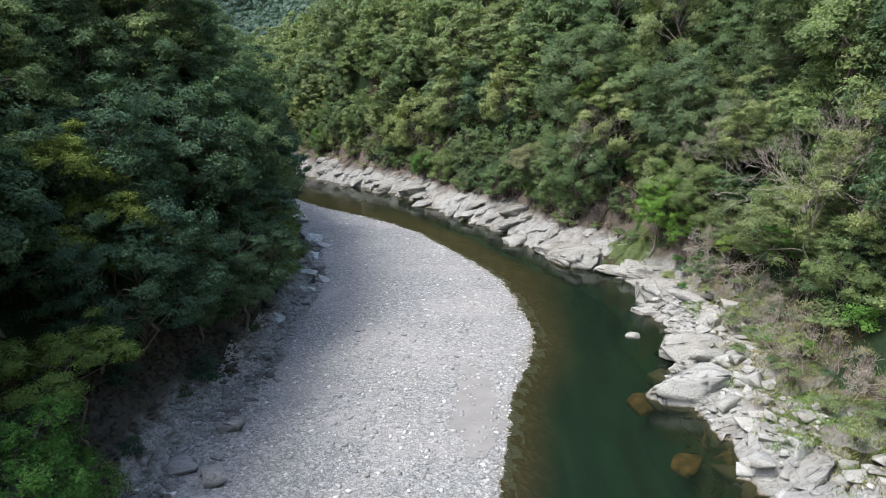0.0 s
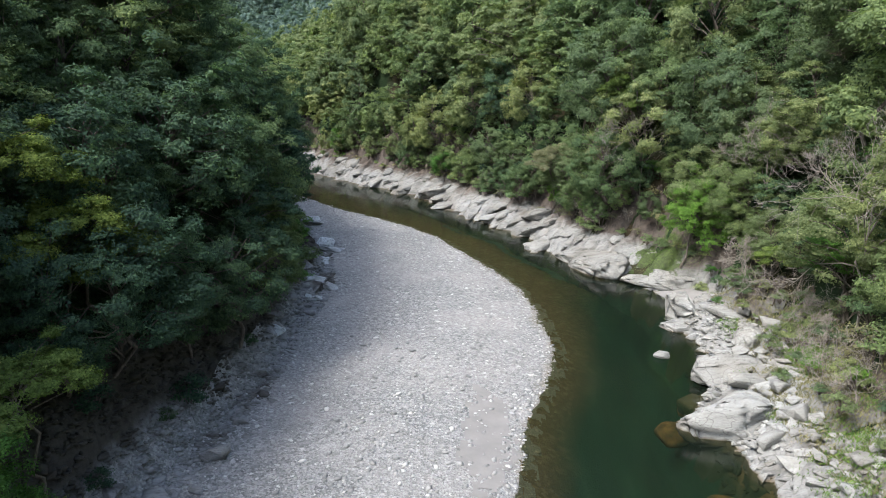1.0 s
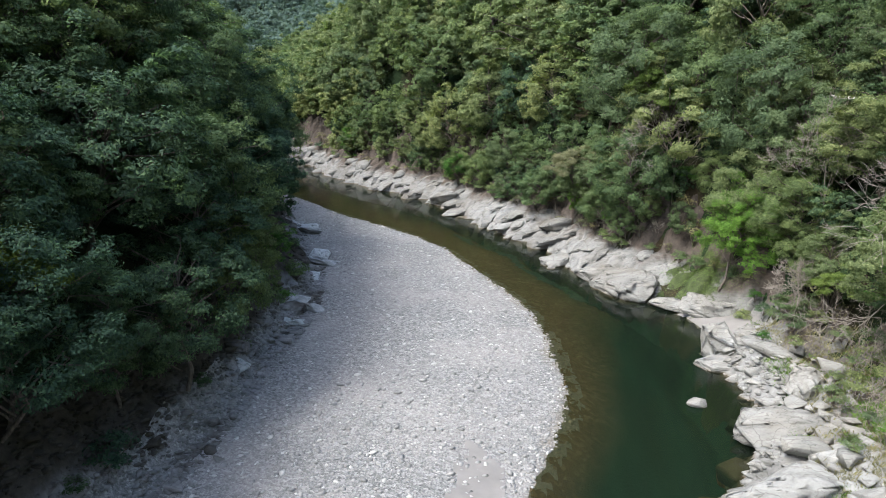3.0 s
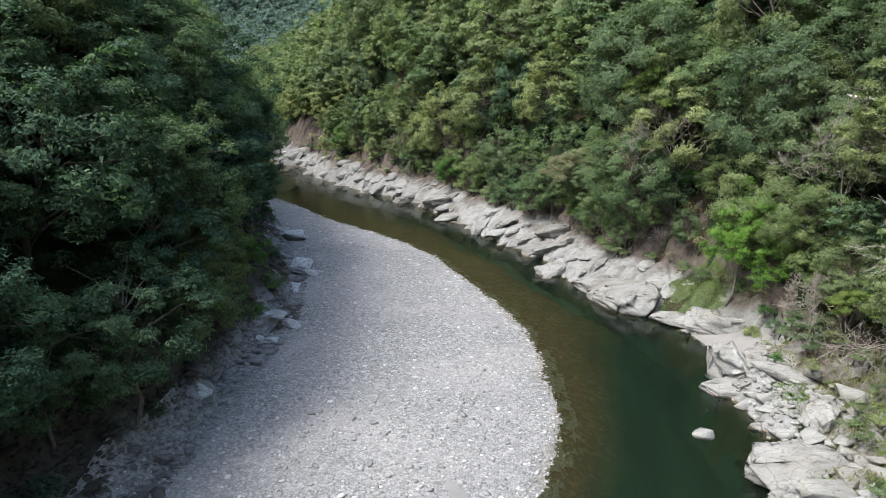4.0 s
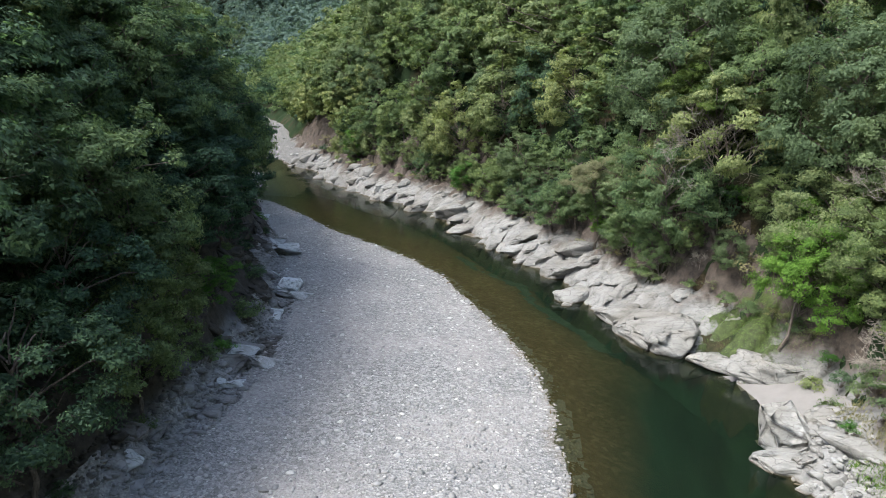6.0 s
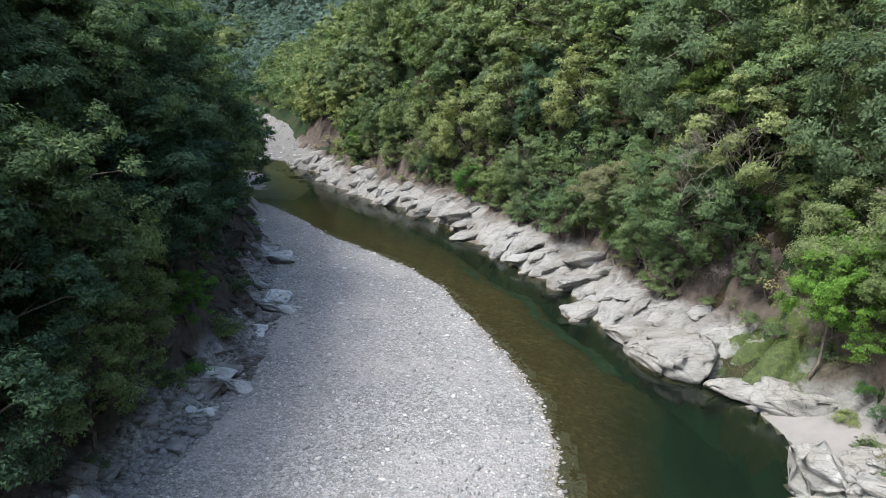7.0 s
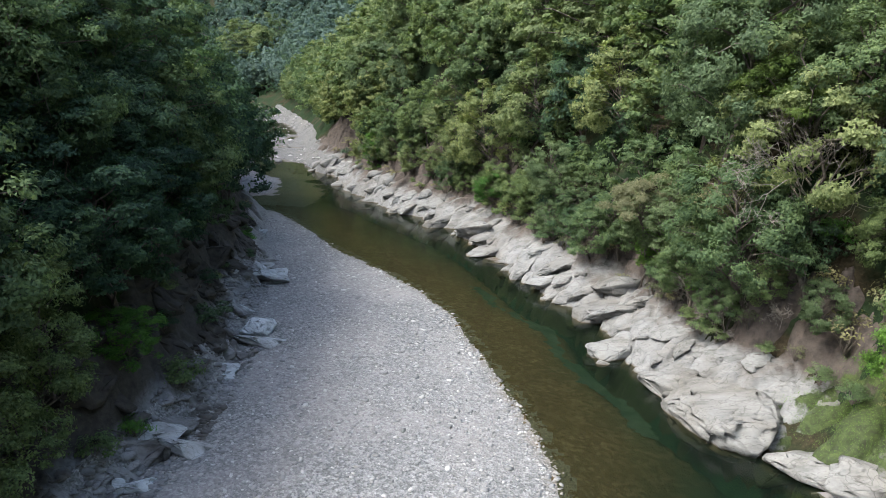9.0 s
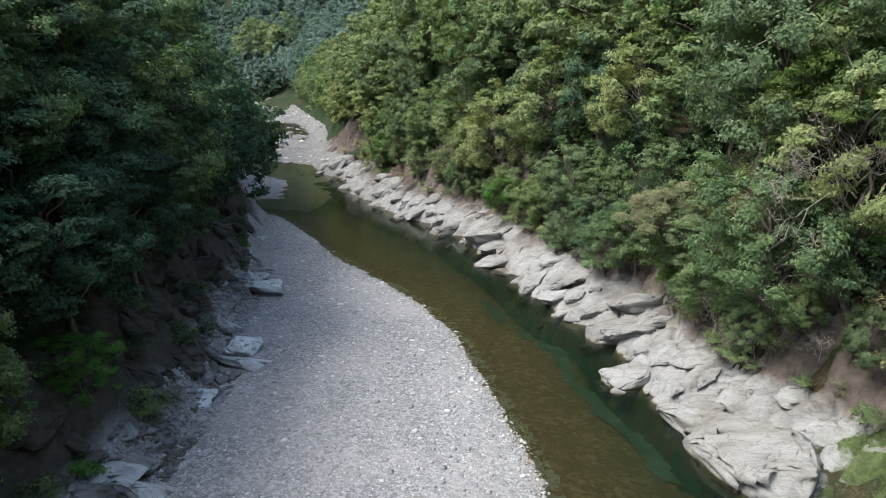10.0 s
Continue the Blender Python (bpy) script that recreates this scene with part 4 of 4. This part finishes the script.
for (x, y), z in zip(spots, low):
    s = float(np.clip(r.lognormal(-0.3, 0.5), 0.35, 1.8))
    m = pose(x, y, float(z) - 0.24 * s, r.uniform(-6, 12), r.uniform(-26, -10), 10 + r.uniform(-40, 40)) @ Matrix.Diagonal((s * r.uniform(1.1, 1.7), s * r.uniform(0.75, 1.1), s * r.uniform(0.4, 0.7), 1))
    k = int(r.integers(10))
    if y < 108 and single < 298:
        part("slab", crag_meshes[k], ledge).matrix_world = m
        single += 1
    else:
        v, f = SLABS[k % 8]
        joined.append((np.hstack([v, np.ones((len(v), 1))]) @ np.array(m).T[:, :3], f))
part("slabs", mesh_of("slabs", *join(joined), SLAB_ROCK), ledge)
tagged(ledge.children[-1], "fractured pale rock slabs", kind="stuff")

# the blocky rock of the shaded bank
BANK_ROCKS = [mesh_of("bank_rock", *craggy_form(800 + k, 14, 3, 0.04, 0.24), BLEACHED_LIFTED if k < 3 else ROCK_GREY) for k in range(8)]
for x, y in scatter(5000, (-24, -8, 43, 92), 0.95, lambda x, y: (lambda d: (d > 0.25) & (d < 4.2))(left_of(x, y)), 47):
    d = float(left_of(x, y))
    k = int(r.integers(0, 5)) if d < 0.7 else int(r.integers(3, 8))
    s = float(np.clip(r.lognormal(-0.35, 0.35), 0.4, 1.2)) * (1.0 if d < 2.5 else 1.2)
    ob = new("bank_rock", BANK_ROCKS[k])
    ob.matrix_world = pose(x, y, float(toe_height(np.array([x]), np.array([y]))[0]) - 0.1 * s, r.uniform(-18, 18), r.uniform(5, 30), r.uniform(-40, 40)) @ Matrix.Diagonal((s * 1.15, s * 0.85, s * 0.62, 1))
    tagged(ob, "blue-grey angular rock of the shaded bank" if k < 3 else "dark grey angular rock of the shaded bank", "rock", "rocks of the shaded bank")
for k, x, y, z, sx, sy, sz, ry, rz in ((0, -12.2, 65.5, 0.7, 1.5, 1.0, 0.5, 8, 20), (1, -12.9, 66.7, 1.0, 1.0, 0.7, 0.5, 12, 35), (2, -12.4, 60.9, 0.75, 1.4, 0.7, 0.45, 10, 10), (1, -13.5, 60.2, 1.2, 0.6, 1.1, 0.8, 20, 0),
                                   (0, -10.2, 54.4, 0.75, 1.3, 0.9, 0.55, 12, 15), (2, -11.7, 54.0, 1.0, 1.5, 1.1, 0.6, 14, -10), (1, -13.0, 52.9, 1.2, 1.4, 1.0, 0.7, 16, 20), (0, -10.6, 51.5, 0.7, 0.9, 0.7, 0.4, 6, 50),
                                   (1, -12.0, 51.2, 0.9, 1.2, 0.8, 0.5, 10, -20), (2, -16.4, 76.6, 0.8, 1.4, 0.9, 0.5, 8, 25)):
    ob = new("rock_slab", BANK_ROCKS[k])
    ob.matrix_world = pose(x, y, z + 0.2, 0, ry, rz) @ Matrix.Diagonal((sx * 1.2, sy * 1.25, sz * 1.1, 1))
    tagged(ob, "pale blue-grey rock slab beside the gravel", "rock", "rocks of the shaded bank")

# loose stones along the shaded bank
for x, y in scatter(2500, (-18, -7, 14, 82), 1.15, lambda x, y: (lambda d: (d > np.where(y < 36, -1.6, -0.3)) & (d < np.where(y < 36, 3.0, 1.8)))(left_of(x, y)), 43):
    s = float(np.clip(r.lognormal(-1.25, 0.5), 0.12, 0.75))
    boulder(int(r.integers(4)), x, y, float(lie(x, y)) + 0.1 * s, s * r.uniform(0.9, 1.4), s, s * r.uniform(0.5, 0.8), 0, 0, r.uniform(0, 360), "dark grey stone at the edge of the gravel", "stones along the shaded bank", True)
boulder(1, -10.1, 30.4, 1.2, 0.6, 0.45, 0.35, 0, 0, 30, "grey flat-topped stone on the gravel")
boulder(2, -9.6, 26.0, 1.1, 0.9, 0.7, 0.45, 0, 0, 70, "large pale grey stone on the gravel")

# sand between ledge and boulders
sand_nodes = Nodes("sand")
sand_grain = sand_nodes.noise(sand_nodes.place(), 20.0, 5.0)
SAND = sand_nodes.close(sand_nodes.principled(sand_nodes.ramp(sand_nodes.noise(sand_nodes.place(), 0.9, 4.0), (0.3, (0.158, 0.156, 0.149)), (0.7, (0.208, 0.204, 0.195))), 0.9, sand_nodes.bump(sand_grain, 0.3, 0.02)))
tagged(new("sand_flat", sheet("sand_flat", lines((14.8, 23, 0.25)), lines((50.5, 57.6, 0.25)), lambda x, y: 0.04 + 0.25 * np.maximum(side(RIGHT_EDGE, x, y), -0.4) + 0.10 * fbm(x * 0.6, y * 0.6, 5), SAND, lambda x, y: side(RIGHT_EDGE, x, y) > -0.25 + 0.3 * fbm(x, y, 6))),
       "smooth grey sand between the rocks", "sand", kind="structure")


tagged(new("sand_patch", sheet("sand_patch", lines((-0.5, 4.2, 0.2)), lines((26, 41, 0.2)), lambda x, y: bar_height(x, y) + 0.035, SAND,
                               lambda x, y: ((x - 1.7 - 0.04 * (y - 33)) / 1.2) ** 2 + ((y - 33.5) / 5.0) ** 2 + 1.4 * fbm(x * 0.9, y * 0.6, 160) < 0.9)),
       "patch of beige sand on the gravel bar", "sand", kind="structure")


def streak_height(x, y):
    return lie(x, y) + 0.06


# pale silt on the river bed, along the current
silt_nodes = Nodes("silt")
SILT = silt_nodes.close(silt_nodes.principled(silt_nodes.ramp(silt_nodes.noise(silt_nodes.place(), 0.8, 5.0), (0.4, (0.018, 0.05, 0.036)), (0.7, (0.05, 0.088, 0.07))), 0.9))
tagged(new("silt_streak", sheet("silt_streak", lines((-4, 14, 0.12)), lines((62, 82, 0.12)), streak_height, SILT,
                                lambda x, y: np.abs(side(RIGHT_EDGE, x, y) + 2.6 + 1.6 * fbm(x * 0.12, y * 0.12, 140)) < 0.4 + 0.6 * fbm(x * 0.7, y * 0.7, 141) + 0.5 * fbm(x * 2.5, y * 2.5, 142))),
       "pale streak of silt on the river bed", "silt", kind="structure")


def stone_form(seed):
    rr = np.random.default_rng(seed)
    bm = bmesh.new()
    bmesh.ops.create_icosphere(bm, subdivisions=1, radius=1.0)
    v = np.array([q.co[:] for q in bm.verts])
    f = np.array([[q.index for q in face.verts] for face in bm.faces])
    bm.free()
    return v * rr.uniform(0.65, 1.3, v.shape) * np.array((1.3, 0.9, 0.45)), f


STONES = [stone_form(k) for k in range(6)]


def spread_stones(n, box, test, low, high, seed, name, label, lift=0.02, ground_height=bar_height, mat=COBBLE, forms=STONES):
    """Thousands of small stones as one growth of gravel."""
    rr = np.random.default_rng(seed)
    x, y = rr.uniform(box[0], box[1], n), rr.uniform(box[2], box[3], n)
    ok = test(x, y)
    x, y = x[ok], y[ok]
    n = len(x)
    z = ground_height(x, y)
    size = np.clip(low * np.exp(np.abs(rr.normal(0, 0.55, n))), low, high)
    kind, t = rr.integers(0, 6, n), rr.uniform(0, 6.28, n)
    pieces = []
    for k in range(6):
        m = kind == k
        v, f = forms[k]
        c, q = np.cos(t[m])[:, None], np.sin(t[m])[:, None]
        sz = size[m][:, None]
        px = (v[None, :, 0] * c - v[None, :, 1] * q) * sz + x[m][:, None]
        py = (v[None, :, 0] * q + v[None, :, 1] * c) * sz + y[m][:, None]
        pz = v[None, :, 2] * sz + z[m][:, None] + lift * sz
        verts = np.stack([px, py, pz], -1).reshape(-1, 3)
        faces = (f[None] + (np.arange(m.sum()) * len(v))[:, None, None]).reshape(-1, 3)
        pieces.append((verts, faces))
    return tagged(new(name, mesh_of(name, *join(pieces), mat)), label, "cobbles", kind="stuff")


spread_stones(30000, (-27, 7, 18, 100), lambda x, y: (side(BAR_EDGE, x, y) < 0.2) & (left_of(x, y) < 0.8), 0.042, 0.17, 61, "cobbles", "countless grey and white river cobbles")
spread_stones(60000, (-27, 9, 18, 100), lambda x, y: np.abs(side(BAR_EDGE, x, y) + 0.1) < 0.75, 0.04, 0.15, 62, "edge_cobbles", "pale cobbles along the water's edge")
spread_stones(30000, (-20, -6, 14, 82), lambda x, y: (left_of(x, y) > -0.8) & (left_of(x, y) < np.where(y < 42, 3.6, 1.6)), 0.07, 0.34, 64, "rubble", "dark rubble under the overhanging trees", 0.1, lambda x, y: np.maximum(toe_height(x, y), bar_height(x, y)), ROCK_GREY)
spread_stones(3500, (-110, -34, 128, 260), lambda x, y: (side(RIGHT_EDGE, x, y) < 2) & (left_of(x, y) < 1) & (fbm(x * 0.15, y * 0.15, 180) > -0.1), 0.2, 0.9, 65, "upstream_stones", "pale stones on the gravel upstream", 0.1, lie)
spread_stones(5200, (11, 24, 20, 51), lambda x, y: (lambda d: (d > 0.1) & (d < 0.66 * bench(y)) & (fbm(x * 0.6, y * 0.6, 211) > -0.25 + 0.06 * d))(side(RIGHT_EDGE, x, y)), 0.13, 0.42, 66, "broken_rock", "broken pale rock between the boulders", 0.15, ledge_height, BLOCK,
              [(v * np.array((1.2, 0.85, 0.6)), f) for v, f in (boulder_form(720 + k, 8, 0.04) for k in range(6))])
cobble_meshes = [mesh_of("cobble", v, f, COBBLE) for v, f in STONES]
made = 0
for x, y in scatter(4000, (-10, 5, 20, 46), 0.5, lambda x, y: (side(BAR_EDGE, x, y) < -0.3) & (left_of(x, y) < 0.2), 63)[:290]:
    ob = part("cobble", cobble_meshes[made % 6], gravel_bar)
    s = float(np.clip(r.lognormal(-2.35, 0.3), 0.07, 0.18))
    ob.matrix_world = pose(x, y, float(bar_height(np.array([x]), np.array([y]))[0]) + 0.2 * s, 0, 0, r.uniform(0, 360)) @ Matrix.Scale(s, 4)
    made += 1

# a spit of gravel under the shaded bank, upstream of the bar
def spit_height(x, y):
    along, across = -0.58 * (x + 39.5) + 0.81 * (y - 120), 0.81 * (x + 39.5) + 0.58 * (y - 120)
    q = np.hypot(along / 14.0, across / 4.2) + 0.5 * fbm(x * 0.3, y * 0.3, 185)
    return 0.34 - 0.4 * q + 0.06 * fbm(x * 1.3, y * 1.3, 186)


tagged(new("gravel_spit", sheet("gravel_spit", lines((-52, -26, 0.4)), lines((106, 136, 0.4)), spit_height, GRAVEL, lambda x, y: spit_height(x, y) > -0.4)),
       "pale gravel spit at the foot of the shaded bank", "gravel", kind="structure")

# gravel and pale stones upstream
tagged(new("upstream_gravel", sheet("upstream_gravel", lines((-200, -30, 0.9)), lines((128, 320, 0.9)), lambda x, y: lie(x, y) + 0.05 + 0.3 * fbm(x * 0.25, y * 0.25, 181) - 1.5 * ease(side(RIGHT_EDGE, x, y), 1.6, 4.0) - 1.5 * ease(left_of(x, y), 0.8, 3.0), GRAVEL_DARK,
                                    lambda x, y: (side(RIGHT_EDGE, x, y) < 4.2) & (left_of(x, y) < 3.2))),
       "pale gravel flats upstream of the bend", "gravel", kind="structure")


def tufts(name, spots, blades, high, wide, mat, label, seed):
    """Grass: bent blades in tufts, as one growth."""
    rr = np.random.default_rng(seed)
    sx, sy = np.array(spots).T
    p = np.repeat(np.stack([sx, sy, ledge_height(sx, sy)], 1), blades, 0)
    n = len(p)
    p = p + rr.normal(0, 1, (n, 3)) * np.array((0.22, 0.22, 0.02))
    t = rr.uniform(0, 6.28, n)
    out = np.stack([np.cos(t), np.sin(t), np.zeros(n)], 1)
    across = np.stack([-np.sin(t), np.cos(t), np.zeros(n)], 1) * wide * 0.5
    h = (high * rr.uniform(0.5, 1.2, n))[:, None]
    up = np.array((0, 0, 1.0))
    verts = np.stack([p - across, p + across, p + out * h * 0.25 + up * h * 0.65 + across * 0.7, p + out * h * 0.65 + up * h * 0.9 - across * 0.2], 1).reshape(-1, 3)
    k = np.arange(n)[:, None] * 4
    return tagged(new(name, mesh_of(name, verts, np.hstack([k, k + 1, k + 2, k + 3]), mat)), label, "grass", kind="stuff")


def mossy(x, y):
    d = side(RIGHT_EDGE, x, y)
    return (d > np.where(y < 59.5, 1.5, 2.6) + 1.2 * fbm(x * 0.8, y * 0.8, 170)) & (d < 5.2) & (y > 56) & (y < 62.8)


tufts("grass", scatter(14000, (12, 21, 56, 65), 0.11, mossy, 81), 16, 0.06, 0.012, GRASS, "bright green grass growing on the rock", 82)
tufts("dry_grass", scatter(40000, (14, 29, 16, 52), 0.16, lambda x, y: (lambda d: (d > 2.8) & (d < bench(y) + 1.5) & (fbm(x * 0.45, y * 0.45, 99) > -0.22))(side(RIGHT_EDGE, x, y)), 83), 13, 0.2, 0.02, DRY_GRASS, "dry straw-coloured grass between stones", 84)
tufts("weeds", scatter(25000, (14, 27, 18, 52), 0.16, lambda x, y: (lambda d: (d > 2.0) & (d < bench(y) + 0.5) & (fbm(x * 0.5, y * 0.5, 104) > 0.1))(side(RIGHT_EDGE, x, y)), 85), 22, 0.17, 0.022, GRASS, "patches of green weeds between stones", 86)


# ---- guard rail of the road on the slope ----
def guard_rail():
    n = Nodes("white_paint_worn")
    paint = n.principled(n.ramp(n.noise(n.place(), 4.0, 5.0), (0.35, (0.45, 0.44, 0.41)), (0.6, (0.75, 0.74, 0.70))), 0.5)
    mat = n.close(paint)
    root = tagged(new("guard_rail"), "white metal road guard rail half hidden by trees", "guard rail")
    a, b = np.array((23.5, 59.5, 15.0)), np.array((27.8, 42.0, 14.6))
    v, f = tube([a + (b - a) * t + np.array((0.6 * math.sin(t * 3.1), 0, 0)) for t in np.linspace(0, 1, 14)], 0.11, 0.11, 6)
    part("rail", mesh_of("rail", v, f, mat, True), root)
    for t in np.linspace(0.02, 0.98, 9):
        p = a + (b - a) * t + np.array((0.6 * math.sin(t * 3.1) + 0.2, 0, 0))
        low = float(lie(p[0], p[1])) - 0.3
        v, f = tube([(p[0], p[1], min(low, p[2] - 1.0)), (p[0], p[1], p[2] + 0.1)], 0.07, 0.07, 8)
        part("post", mesh_of("post", v, f, mat, True), root)


guard_rail()


def driftwood():
    """A bleached trunk stranded upstream."""
    rr = np.random.default_rng(3)
    a, b = (-121.0, 288.0, float(lie(-121, 288)) + 0.3), (-124.5, 295.0, float(lie(-124.5, 295)) + 1.6)
    root = tagged(new("driftwood"), "bleached fallen trunk stranded on the gravel", "log")
    part("trunk", mesh_of("trunk", *tube(bend(a, b, rr, 6, 0.0), 0.35, 0.2, 8), DEAD_BARK, True), root)


driftwood()
